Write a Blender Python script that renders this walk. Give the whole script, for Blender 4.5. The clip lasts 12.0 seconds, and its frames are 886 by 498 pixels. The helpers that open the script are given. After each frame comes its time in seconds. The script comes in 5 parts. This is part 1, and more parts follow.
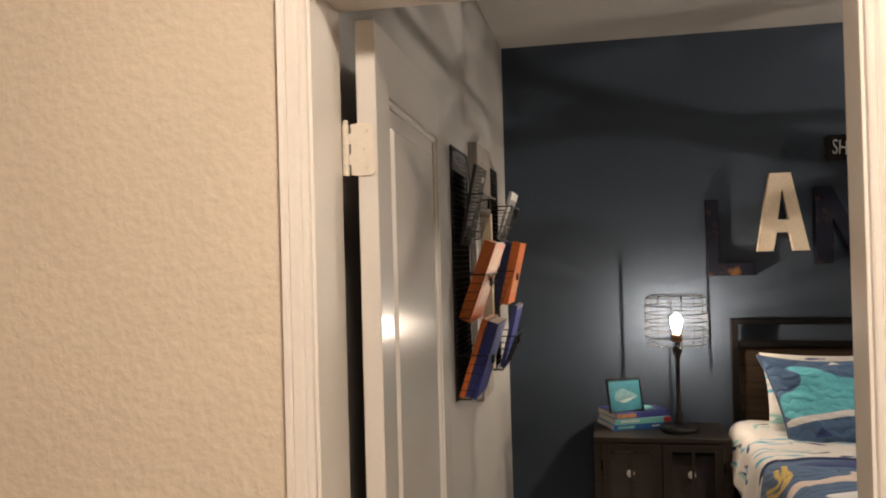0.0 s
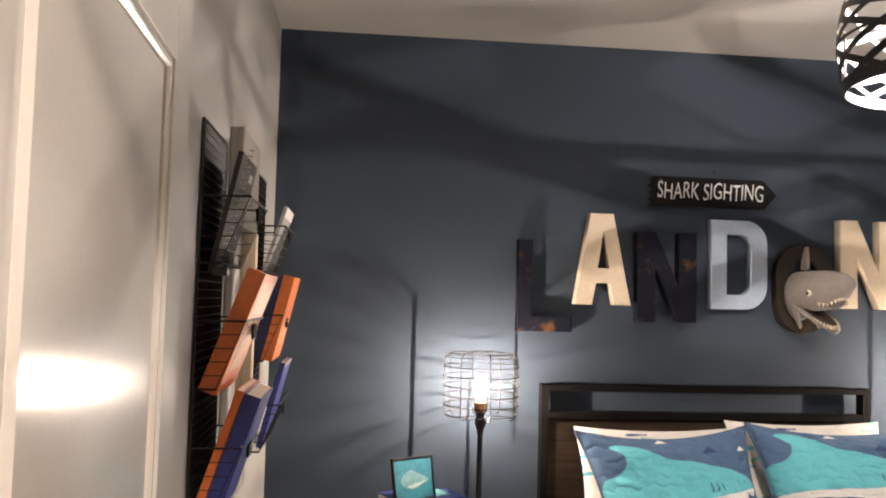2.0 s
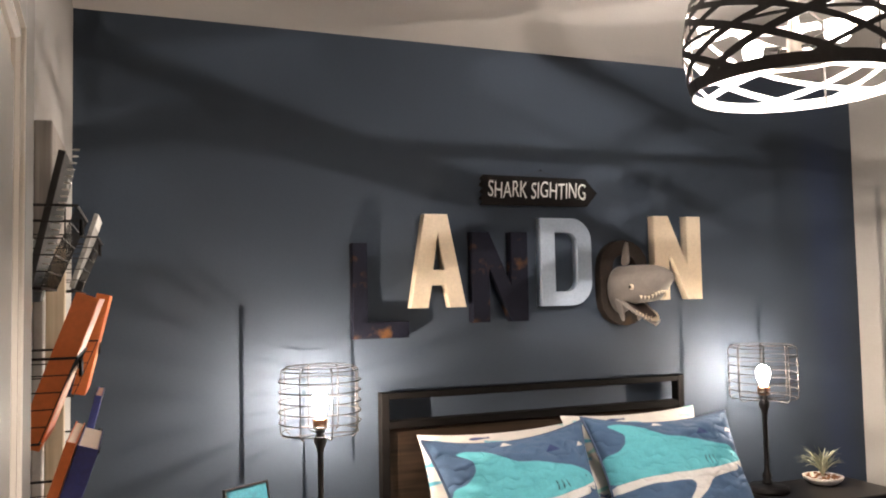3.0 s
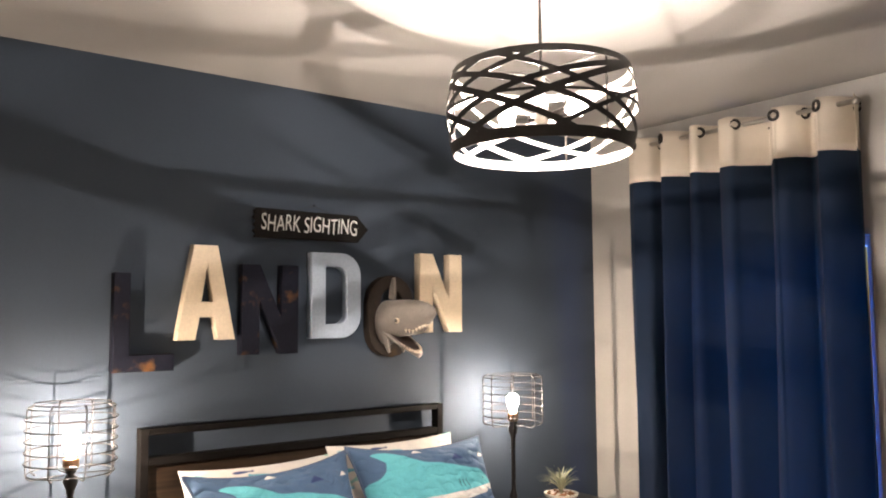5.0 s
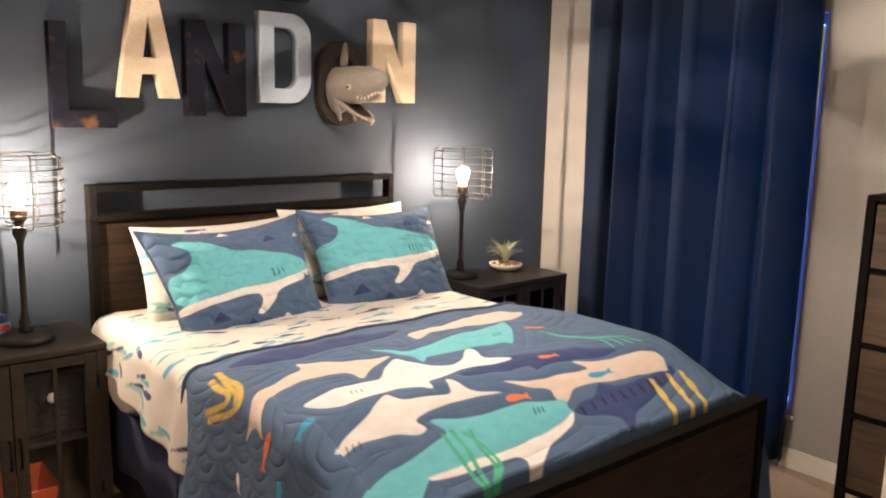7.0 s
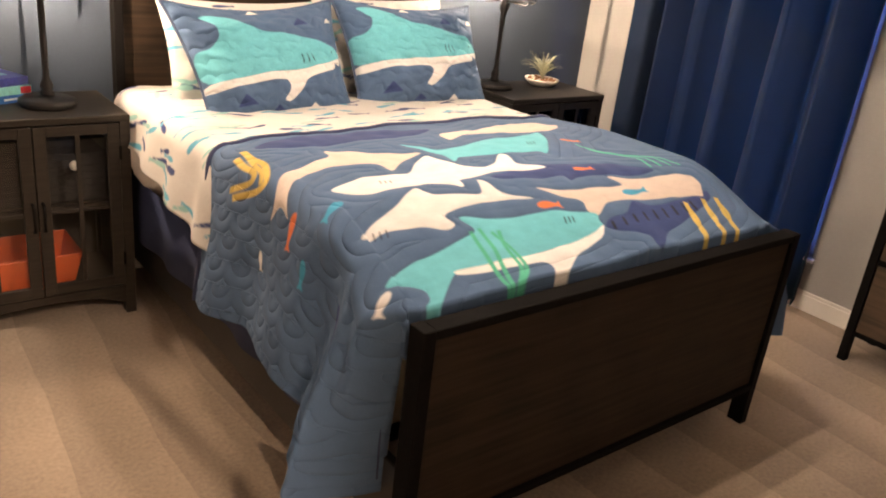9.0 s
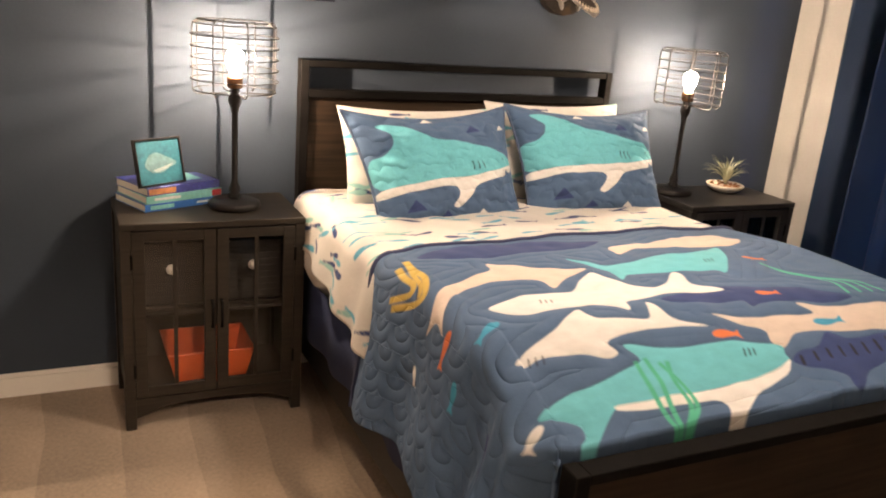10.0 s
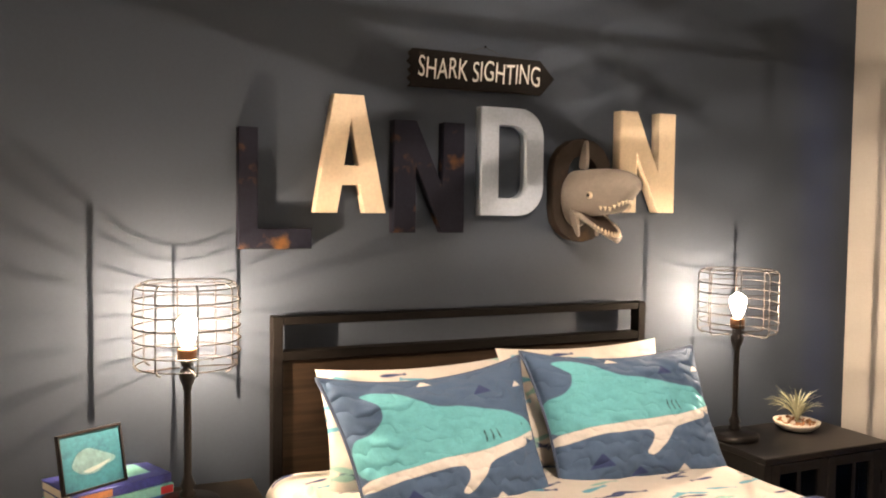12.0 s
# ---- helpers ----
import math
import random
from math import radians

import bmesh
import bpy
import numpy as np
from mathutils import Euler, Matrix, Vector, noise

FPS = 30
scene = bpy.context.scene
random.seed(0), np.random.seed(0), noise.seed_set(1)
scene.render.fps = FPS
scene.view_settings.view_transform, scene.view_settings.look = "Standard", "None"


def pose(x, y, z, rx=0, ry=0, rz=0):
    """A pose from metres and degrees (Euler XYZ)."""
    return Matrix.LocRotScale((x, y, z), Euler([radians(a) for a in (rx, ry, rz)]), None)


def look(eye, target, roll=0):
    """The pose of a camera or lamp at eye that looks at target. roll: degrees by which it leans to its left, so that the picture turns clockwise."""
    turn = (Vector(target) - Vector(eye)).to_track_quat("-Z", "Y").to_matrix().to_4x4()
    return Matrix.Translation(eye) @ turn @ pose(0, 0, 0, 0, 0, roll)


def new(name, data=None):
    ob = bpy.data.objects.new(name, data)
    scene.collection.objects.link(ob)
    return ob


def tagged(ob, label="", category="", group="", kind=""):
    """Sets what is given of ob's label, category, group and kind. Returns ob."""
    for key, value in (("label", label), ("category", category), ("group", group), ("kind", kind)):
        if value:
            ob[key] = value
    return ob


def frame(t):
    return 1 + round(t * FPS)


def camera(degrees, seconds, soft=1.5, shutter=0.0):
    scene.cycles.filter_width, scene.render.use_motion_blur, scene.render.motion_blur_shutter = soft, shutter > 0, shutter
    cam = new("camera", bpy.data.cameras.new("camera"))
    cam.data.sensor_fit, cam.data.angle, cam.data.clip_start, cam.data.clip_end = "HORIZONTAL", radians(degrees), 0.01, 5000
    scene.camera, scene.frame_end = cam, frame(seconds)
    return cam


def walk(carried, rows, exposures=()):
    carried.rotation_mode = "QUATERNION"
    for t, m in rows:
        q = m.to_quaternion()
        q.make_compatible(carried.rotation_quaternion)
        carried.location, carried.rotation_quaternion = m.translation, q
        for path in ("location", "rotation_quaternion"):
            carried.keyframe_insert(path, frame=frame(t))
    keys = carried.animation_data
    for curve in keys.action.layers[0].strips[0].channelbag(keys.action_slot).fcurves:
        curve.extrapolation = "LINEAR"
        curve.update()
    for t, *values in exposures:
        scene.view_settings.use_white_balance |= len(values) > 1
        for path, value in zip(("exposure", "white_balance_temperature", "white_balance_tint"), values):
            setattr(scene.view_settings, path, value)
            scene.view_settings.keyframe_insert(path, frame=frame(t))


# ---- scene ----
cam = camera(57.5, 12.0, 2.0)
PATH = [
    (0, (0.093, 0.315, 1.632), (-0.306, 2.275, 1.651), -1.5),
    (0.5, (0.057, 0.557, 1.634), (-0.237, 2.536, 1.652), -0.8),
    (1, (0.036, 0.757, 1.634), (-0.098, 2.753, 1.661), -0.3),
    (1.5, (-0.022, 0.992, 1.66), (0.063, 2.99, 1.714), 0.7),
    (2, (-0.068, 1.229, 1.632), (0.13, 3.215, 1.751), 1.5),
    (2.5, (-0.142, 1.389, 1.626), (0.236, 3.346, 1.791), 1.0),
    (3, (-0.218, 1.439, 1.668), (0.492, 3.305, 1.782), -1.1),
    (3.5, (-0.212, 1.41, 1.763), (0.702, 3.187, 1.831), -0.1),
    (3.7, (-0.208, 1.406, 1.756), (0.757, 3.155, 1.851), 0.1),
    (5.3, (-0.281, 1.320, 1.712), (0.939, 2.897, 1.862), -0.8),
    (5.5, (-0.291, 1.309, 1.711), (0.938, 2.886, 1.807), -0.9),
    (6, (-0.276, 1.291, 1.675), (0.966, 2.858, 1.651), -0.6),
    (6.5, (-0.277, 1.31, 1.615), (0.988, 2.85, 1.449), 0.2),
    (7, (-0.258, 1.347, 1.593), (1.02, 2.848, 1.257), 1.4),
    (7.5, (-0.279, 1.363, 1.542), (1.001, 2.832, 1.091), 2.9),
    (7.7, (-0.267, 1.368, 1.540), (1.005, 2.818, 1.013), 3.7),
    (9.3, (-0.242, 1.440, 1.489), (0.911, 2.889, 0.734), 7.1),
    (9.5, (-0.218, 1.454, 1.508), (0.862, 2.979, 0.796), 6.4),
    (10, (-0.164, 1.496, 1.542), (0.687, 3.208, 0.953), 4.8),
    (10.5, (-0.113, 1.554, 1.54), (0.611, 3.365, 1.096), 3.7),
    (11, (-0.03, 1.672, 1.559), (0.659, 3.525, 1.252), 2.7),
    (11.5, (0.005, 1.851, 1.579), (0.751, 3.696, 1.38), 1.8),
    (12, (0.17, 1.988, 1.636), (0.962, 3.822, 1.535), 0.7),
]
walk(cam, [(t, look(eye, target, roll)) for t, eye, target, roll in PATH],
     [(0.0, -1.18, 6300, 10), (0.5, -1.12, 6250, 11), (1.0, -0.85, 6150, 12), (1.5, -0.44, 6100, 13), (2.5, -0.34, 6050, 12), (3.5, -0.14, 6000, 12), (5.5, -0.18, 6300, 12), (6.5, -0.12, 6550, 13), (7.5, -0.12, 6950, 15), (9.5, 0.15, 7100, 16), (10.0, -0.12, 7100, 15), (10.5, -0.17, 7250, 15), (11.5, -0.13, 7350, 16), (12.0, -0.07, 7400, 16)])

# ---- world and exposure ----
scene.view_settings.exposure = 0.0
world = bpy.data.worlds.new("dusk")
scene.world = world
world.use_nodes = True
sky = world.node_tree.nodes.new("ShaderNodeTexSky")
sky.sky_type, sky.sun_disc = "NISHITA", False
sky.sun_elevation, sky.sun_rotation = radians(4), radians(200)
world.node_tree.links.new(sky.outputs["Color"], world.node_tree.nodes["Background"].inputs["Color"])
world.node_tree.nodes["Background"].inputs["Strength"].default_value = 0.1

# ---- plan, in metres ----
XL, XR, YB, YS, ZC = -0.434, 3.283, 4.60, 1.657, 2.735      # room: left, right, back, door wall, ceiling
YH = 1.515                                                # hall face of the door wall
YR = 1.590                                                # room face right of the door
DX0, DX1, DZ = -0.355, 0.440, 2.065                       # door opening
BED_L, BED_R = 0.685, 2.165


# ---- materials ----
def mat(name, color, rough=0.6, metal=0.0, var=0.12, scale=6.0, fine=90.0, bump=0.0, bump_scale=200.0, tint=None, sheen=0.0, coat=0.0, relief=0.002):
    """A painted, wooden, metal or cloth surface: colour varied at two scales, and fine relief."""
    m = bpy.data.materials.new(name)
    m.use_nodes = True
    nt = m.node_tree
    b = nt.nodes["Principled BSDF"]
    b.inputs["Roughness"].default_value, b.inputs["Metallic"].default_value = rough, metal
    b.inputs["Sheen Weight"].default_value, b.inputs["Coat Weight"].default_value = sheen, coat
    tc = nt.nodes.new("ShaderNodeTexCoord")
    n1, n2 = nt.nodes.new("ShaderNodeTexNoise"), nt.nodes.new("ShaderNodeTexNoise")
    n1.inputs["Scale"].default_value, n1.inputs["Detail"].default_value = scale, 4
    n2.inputs["Scale"].default_value, n2.inputs["Detail"].default_value = fine, 3
    add = nt.nodes.new("ShaderNodeMath")
    add.operation = "ADD"
    ramp = nt.nodes.new("ShaderNodeMapRange")
    ramp.inputs["From Min"].default_value, ramp.inputs["From Max"].default_value = 0.6, 1.4
    mix = nt.nodes.new("ShaderNodeMix")
    mix.data_type = "RGBA"
    dark = tint or tuple(c * (1 - var) for c in color)
    light = tuple(min(1, c * (1 + var)) for c in color)
    mix.inputs["A"].default_value, mix.inputs["B"].default_value = (*dark, 1), (*light, 1)
    for n in (n1, n2):
        nt.links.new(tc.outputs["Object"], n.inputs["Vector"])
    nt.links.new(n1.outputs["Fac"], add.inputs[0])
    nt.links.new(n2.outputs["Fac"], add.inputs[1])
    nt.links.new(add.outputs[0], ramp.inputs["Value"])
    nt.links.new(ramp.outputs["Result"], mix.inputs["Factor"])
    nt.links.new(mix.outputs["Result"], b.inputs["Base Color"])
    if bump:
        n3, bp = nt.nodes.new("ShaderNodeTexNoise"), nt.nodes.new("ShaderNodeBump")
        n3.inputs["Scale"].default_value, n3.inputs["Detail"].default_value = bump_scale, 3
        bp.inputs["Strength"].default_value, bp.inputs["Distance"].default_value = min(1, bump * 10), relief
        nt.links.new(tc.outputs["Object"], n3.inputs["Vector"])
        nt.links.new(n3.outputs["Fac"], bp.inputs["Height"])
        nt.links.new(bp.outputs["Normal"], b.inputs["Normal"])
    return m


def wood(name, dark, light, rough=0.5, along="X", scale=3.0):
    """Stained wood with streaked grain along one axis."""
    m = mat(name, light, rough)
    nt = m.node_tree
    b = nt.nodes["Principled BSDF"]
    tc, mp = nt.nodes.new("ShaderNodeTexCoord"), nt.nodes.new("ShaderNodeMapping")
    n, n2, ramp = nt.nodes.new("ShaderNodeTexNoise"), nt.nodes.new("ShaderNodeTexNoise"), nt.nodes.new("ShaderNodeMix")
    mp.inputs["Scale"].default_value = [scale if a == along else scale * 22 for a in "XYZ"]
    n.inputs["Detail"].default_value, n.inputs["Scale"].default_value = 6, 1.0
    n2.inputs["Scale"].default_value = 7.0
    mul, bp = nt.nodes.new("ShaderNodeMath"), nt.nodes.new("ShaderNodeBump")
    mul.operation = "MULTIPLY_ADD"
    mul.inputs[1].default_value = 0.5
    rg = nt.nodes.new("ShaderNodeMapRange")
    rg.inputs["From Min"].default_value, rg.inputs["From Max"].default_value = 0.5, 0.95
    ramp.data_type = "RGBA"
    ramp.inputs["A"].default_value, ramp.inputs["B"].default_value = (*dark, 1), (*light, 1)
    nt.links.new(tc.outputs["Object"], mp.inputs["Vector"])
    nt.links.new(mp.outputs["Vector"], n.inputs["Vector"])
    nt.links.new(tc.outputs["Object"], n2.inputs["Vector"])
    nt.links.new(n2.outputs["Fac"], mul.inputs[0])
    nt.links.new(n.outputs["Fac"], mul.inputs[2])
    nt.links.new(mul.outputs[0], rg.inputs["Value"])
    nt.links.new(rg.outputs["Result"], ramp.inputs["Factor"])
    nt.links.new(ramp.outputs["Result"], b.inputs["Base Color"])
    bp.inputs["Strength"].default_value, bp.inputs["Distance"].default_value = 0.25, 0.001
    nt.links.new(n.outputs["Fac"], bp.inputs["Height"])
    nt.links.new(bp.outputs["Normal"], b.inputs["Normal"])
    return m


def glow(name, color, strength):
    m = bpy.data.materials.new(name)
    m.use_nodes = True
    nt = m.node_tree
    nt.nodes.remove(nt.nodes["Principled BSDF"])
    e = nt.nodes.new("ShaderNodeEmission")
    e.inputs["Color"].default_value, e.inputs["Strength"].default_value = (*color, 1), strength
    nt.links.new(e.outputs[0], nt.nodes["Material Output"].inputs["Surface"])
    return m


def glass(name, tint=(1, 1, 1), gloss=0.08, haze=0.0):
    """Thin pane: mostly clear, a little mirror."""
    m = bpy.data.materials.new(name)
    m.use_nodes = True
    nt = m.node_tree
    nt.nodes.remove(nt.nodes["Principled BSDF"])
    t, g, mx = nt.nodes.new("ShaderNodeBsdfTransparent"), nt.nodes.new("ShaderNodeBsdfGlossy"), nt.nodes.new("ShaderNodeMixShader")
    fr = nt.nodes.new("ShaderNodeFresnel")
    fr.inputs["IOR"].default_value = 1.45
    t.inputs["Color"].default_value = (*tint, 1)
    g.inputs["Roughness"].default_value = 0.03 + haze
    nt.links.new(fr.outputs[0], mx.inputs[0])
    nt.links.new(t.outputs[0], mx.inputs[1])
    nt.links.new(g.outputs[0], mx.inputs[2])
    nt.links.new(mx.outputs[0], nt.nodes["Material Output"].inputs["Surface"])
    return m


def bulb_envelope(name, color, strength):
    """Frosted glass round a burning filament: it lets light pass and glows."""
    m = glow(name, color, strength)
    nt = m.node_tree
    t, mx = nt.nodes.new("ShaderNodeBsdfTransparent"), nt.nodes.new("ShaderNodeMixShader")
    mx.inputs[0].default_value = 0.5
    nt.links.new(t.outputs[0], mx.inputs[1])
    nt.links.new(nt.nodes["Emission"].outputs[0], mx.inputs[2])
    nt.links.new(mx.outputs[0], nt.nodes["Material Output"].inputs["Surface"])
    return m


def carpet_mat():
    m = mat("carpet", (0.33, 0.245, 0.178), 0.95, var=0.30, scale=2.2, fine=75, bump=0.09, bump_scale=260, sheen=0.2)
    nt = m.node_tree
    b = nt.nodes["Principled BSDF"]
    tc, mp = nt.nodes.new("ShaderNodeTexCoord"), nt.nodes.new("ShaderNodeMapping")
    w, mx, src = nt.nodes.new("ShaderNodeTexWave"), nt.nodes.new("ShaderNodeMix"), b.inputs["Base Color"].links[0].from_socket
    mp.inputs["Rotation"].default_value[2] = radians(3)
    w.wave_profile = "SAW"
    w.inputs["Scale"].default_value, w.inputs["Distortion"].default_value = 1.25, 3.0
    w.inputs["Detail Scale"].default_value = 0.6
    mx.data_type, mx.blend_type = "RGBA", "MULTIPLY"
    mx.inputs["Factor"].default_value = 0.24
    nt.links.new(tc.outputs["Object"], mp.inputs["Vector"])
    nt.links.new(mp.outputs["Vector"], w.inputs["Vector"])
    nt.links.new(src, mx.inputs["A"])
    nt.links.new(w.outputs["Color"], mx.inputs["B"])
    nt.links.new(mx.outputs["Result"], b.inputs["Base Color"])
    return m


def cloth_print(name, base, inks, quilt=0.0, edge=0.003, rough=0.95, puff=0.8, stitch=False):
    """Cloth whose print comes from outlines stored with the mesh, one field for each ink; quilted in waves where asked."""
    m = mat(name, base, rough, var=0.10, scale=9, fine=300)
    nt = m.node_tree
    b = nt.nodes["Principled BSDF"]
    out = b.inputs["Base Color"].links[0].from_socket
    for ink, color in inks:
        at, rg, mx = nt.nodes.new("ShaderNodeAttribute"), nt.nodes.new("ShaderNodeMapRange"), nt.nodes.new("ShaderNodeMix")
        at.attribute_name = ink
        rg.inputs["From Min"].default_value, rg.inputs["From Max"].default_value = edge, -edge
        mx.data_type = "RGBA"
        nz, vr = nt.nodes.new("ShaderNodeTexNoise"), nt.nodes.new("ShaderNodeMix")
        nz.inputs["Scale"].default_value = 40
        vr.data_type = "RGBA"
        vr.inputs["A"].default_value, vr.inputs["B"].default_value = (*[c * 0.85 for c in color], 1), (*[min(1, c * 1.12) for c in color], 1)
        nt.links.new(nz.outputs["Fac"], vr.inputs["Factor"])
        nt.links.new(at.outputs["Fac"], rg.inputs["Value"])
        nt.links.new(rg.outputs["Result"], mx.inputs["Factor"])
        nt.links.new(out, mx.inputs["A"])
        nt.links.new(vr.outputs["Result"], mx.inputs["B"])
        out = mx.outputs["Result"]
    nt.links.new(out, b.inputs["Base Color"])
    uv, bp, bp2, nz = nt.nodes.new("ShaderNodeUVMap"), nt.nodes.new("ShaderNodeBump"), nt.nodes.new("ShaderNodeBump"), nt.nodes.new("ShaderNodeTexNoise")
    nz.inputs["Scale"].default_value, nz.inputs["Detail"].default_value = 14 if quilt else 9, 3
    bp.inputs["Strength"].default_value, bp.inputs["Distance"].default_value = 0.5, 0.01
    nt.links.new(uv.outputs["UV"], nz.inputs["Vector"])
    nt.links.new(nz.outputs["Fac"], bp.inputs["Height"])
    last = bp
    if quilt:
        w, pw = nt.nodes.new("ShaderNodeTexWave"), nt.nodes.new("ShaderNodeMath")
        w.bands_direction = "Y"
        w.inputs["Scale"].default_value, w.inputs["Distortion"].default_value = quilt, 8.0
        w.inputs["Detail"].default_value, w.inputs["Detail Scale"].default_value = 1.5, 2.0
        pw.operation = "POWER"
        pw.inputs[1].default_value = 0.4
        bp2.inputs["Strength"].default_value, bp2.inputs["Distance"].default_value = puff, 0.008
        nt.links.new(uv.outputs["UV"], w.inputs["Vector"])
        nt.links.new(w.outputs["Fac"], pw.inputs[0])
        nt.links.new(pw.outputs[0], bp2.inputs["Height"])
        nt.links.new(bp.outputs["Normal"], bp2.inputs["Normal"])
        last = bp2
    if stitch:
        # seams lie where the stored stitch count is whole
        at, sn, ab, pw = nt.nodes.new("ShaderNodeAttribute"), nt.nodes.new("ShaderNodeMath"), nt.nodes.new("ShaderNodeMath"), nt.nodes.new("ShaderNodeMath")
        sc = nt.nodes.new("ShaderNodeMath")
        at.attribute_name = "stitch"
        sc.operation, sn.operation, ab.operation, pw.operation = "MULTIPLY", "SINE", "ABSOLUTE", "POWER"
        sc.inputs[1].default_value, pw.inputs[1].default_value = math.pi, 0.45
        bp2.inputs["Strength"].default_value, bp2.inputs["Distance"].default_value = puff, 0.010
        for q, r in ((at.outputs["Fac"], sc), (sc.outputs[0], sn), (sn.outputs[0], ab), (ab.outputs[0], pw)):
            nt.links.new(q, r.inputs[0])
        nt.links.new(pw.outputs[0], bp2.inputs["Height"])
        nt.links.new(bp.outputs["Normal"], bp2.inputs["Normal"])
        last = bp2
    nt.links.new(last.outputs["Normal"], b.inputs["Normal"])
    return m


def curtain_mat(name, color, through_color, share):
    """Woven cloth that lets a little light through."""
    m = mat(name, color, 0.95, var=0.15, scale=5, fine=400, bump=0.03, bump_scale=600)
    nt = m.node_tree
    b, t, mx = nt.nodes["Principled BSDF"], nt.nodes.new("ShaderNodeBsdfTranslucent"), nt.nodes.new("ShaderNodeMixShader")
    t.inputs["Color"].default_value = (*through_color, 1)
    mx.inputs[0].default_value = share
    nt.links.new(b.outputs[0], mx.inputs[1])
    nt.links.new(t.outputs[0], mx.inputs[2])
    nt.links.new(mx.outputs[0], nt.nodes["Material Output"].inputs["Surface"])
    return m


WARM = (1.0, 0.85, 0.70)
NAVY_WALL = mat("navy_wall_paint", (0.029, 0.042, 0.063), 0.85, var=0.08, scale=3)
GREY_WALL = mat("grey_wall_paint", (0.35, 0.338, 0.322), 0.85, var=0.04, scale=3, bump=0.04, bump_scale=110)
CEILING = mat("ceiling_paint", (0.42, 0.40, 0.38), 0.85, var=0.04, scale=3, bump=0.04, bump_scale=90)
CREAM_WALL = mat("cream_hall_paint", (0.72, 0.64, 0.53), 0.7, var=0.05, scale=4, bump=0.1, bump_scale=55, relief=0.003)
WHITE = mat("white_gloss_paint", (0.64, 0.62, 0.585), 0.14, var=0.03, scale=4, bump=0.006, bump_scale=60)
TRIM = mat("white_trim_paint", (0.78, 0.75, 0.70), 0.32, var=0.03, scale=4)
HINGE = mat("painted_hinge", (0.66, 0.61, 0.53), 0.35, var=0.06, scale=30)
CARPET = carpet_mat()
STEEL = mat("blackened_steel", (0.006, 0.0052, 0.005), 0.7, 0.0, var=0.35, scale=9)
BEDWOOD = wood("dark_walnut", (0.012, 0.0074, 0.0048), (0.035, 0.0215, 0.0135), 0.62, "X")
STANDWOOD = wood("grey_brown_wood", (0.013, 0.0098, 0.0075), (0.031, 0.0235, 0.017), 0.5, "X", 4)
STANDBLACK = wood("black_brown_wood", (0.008, 0.007, 0.007), (0.022, 0.019, 0.017), 0.45, "X", 4)
INSIDE = mat("cabinet_inside", (0.035, 0.028, 0.022), 0.7)
GLASS = glass("clear_glass")
WIRE = mat("black_wire", (0.02, 0.018, 0.017), 0.4, 0.6, var=0.3, scale=60)
CAGE = mat("bronze_cage_wire", (0.018, 0.014, 0.012), 0.5, 0.5, var=0.3, scale=60)
for dull, spec in ((STEEL, 0.06), (BEDWOOD, 0.15), (STANDWOOD, 0.3)):
    dull.node_tree.nodes["Principled BSDF"].inputs["Specular IOR Level"].default_value = spec
BRONZE = mat("dark_bronze", (0.013, 0.010, 0.009), 0.45, 0.3, var=0.4, scale=25, bump=0.02)
SILVER = mat("brushed_nickel", (0.42, 0.39, 0.36), 0.3, 1.0, var=0.1, scale=50)
NAVY_CURTAIN = curtain_mat("navy_curtain_cloth", (0.0025, 0.011, 0.034), (0.02, 0.40, 0.45), 0.14)
CREAM_CURTAIN = curtain_mat("cream_curtain_cloth", (0.66, 0.59, 0.50), (0.6, 0.6, 0.6), 0.06)
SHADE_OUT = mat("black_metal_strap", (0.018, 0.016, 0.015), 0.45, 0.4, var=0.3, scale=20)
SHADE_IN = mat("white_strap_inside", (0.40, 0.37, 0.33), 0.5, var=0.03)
LAMP_WARM = (1.0, 0.80, 0.59)
FILAMENT_A = glow("lamp_filament", LAMP_WARM, 60000)
FILAMENT_C = glow("corner_lamp_filament", LAMP_WARM, 50000)
FILAMENT_B = glow("pendant_filament", WARM, 205000)
ENVELOPE = bulb_envelope("glowing_bulb_glass", (1.0, 0.88, 0.72), 70)


# ---- mesh helpers ----
def thing(name, at=(0, 0, 0), turn=0.0, **tags):
    ob = new(name)
    ob.matrix_basis = pose(*at, 0, 0, turn)
    ob.empty_display_size = 0.05
    return tagged(ob, **tags)


def part(name, bm, material, parent=None, label="", smooth=False):
    me = bpy.data.meshes.new(name)
    bm.to_mesh(me)
    bm.free()
    for m in material if isinstance(material, (list, tuple)) else [material]:
        me.materials.append(m)
    if smooth:
        for p in me.polygons:
            p.use_smooth = True
    ob = new(name, me)
    if parent:
        ob.parent = parent
    if label:
        ob["label"] = label
    return ob


def box(bm, x0, x1, y0, y1, z0, z1, bevel=0.0, m=None, seg=1):
    """A box between two corners, added to bm, its edges eased."""
    tmp = bmesh.new()
    bmesh.ops.create_cube(tmp, size=1, matrix=Matrix.Translation(((x0 + x1) / 2, (y0 + y1) / 2, (z0 + z1) / 2)) @ Matrix.Diagonal((x1 - x0, y1 - y0, z1 - z0, 1)))
    if bevel:
        bmesh.ops.bevel(tmp, geom=tmp.edges[:], offset=bevel, segments=seg, affect="EDGES", profile=0.5)
    return merge(bm, tmp, m)


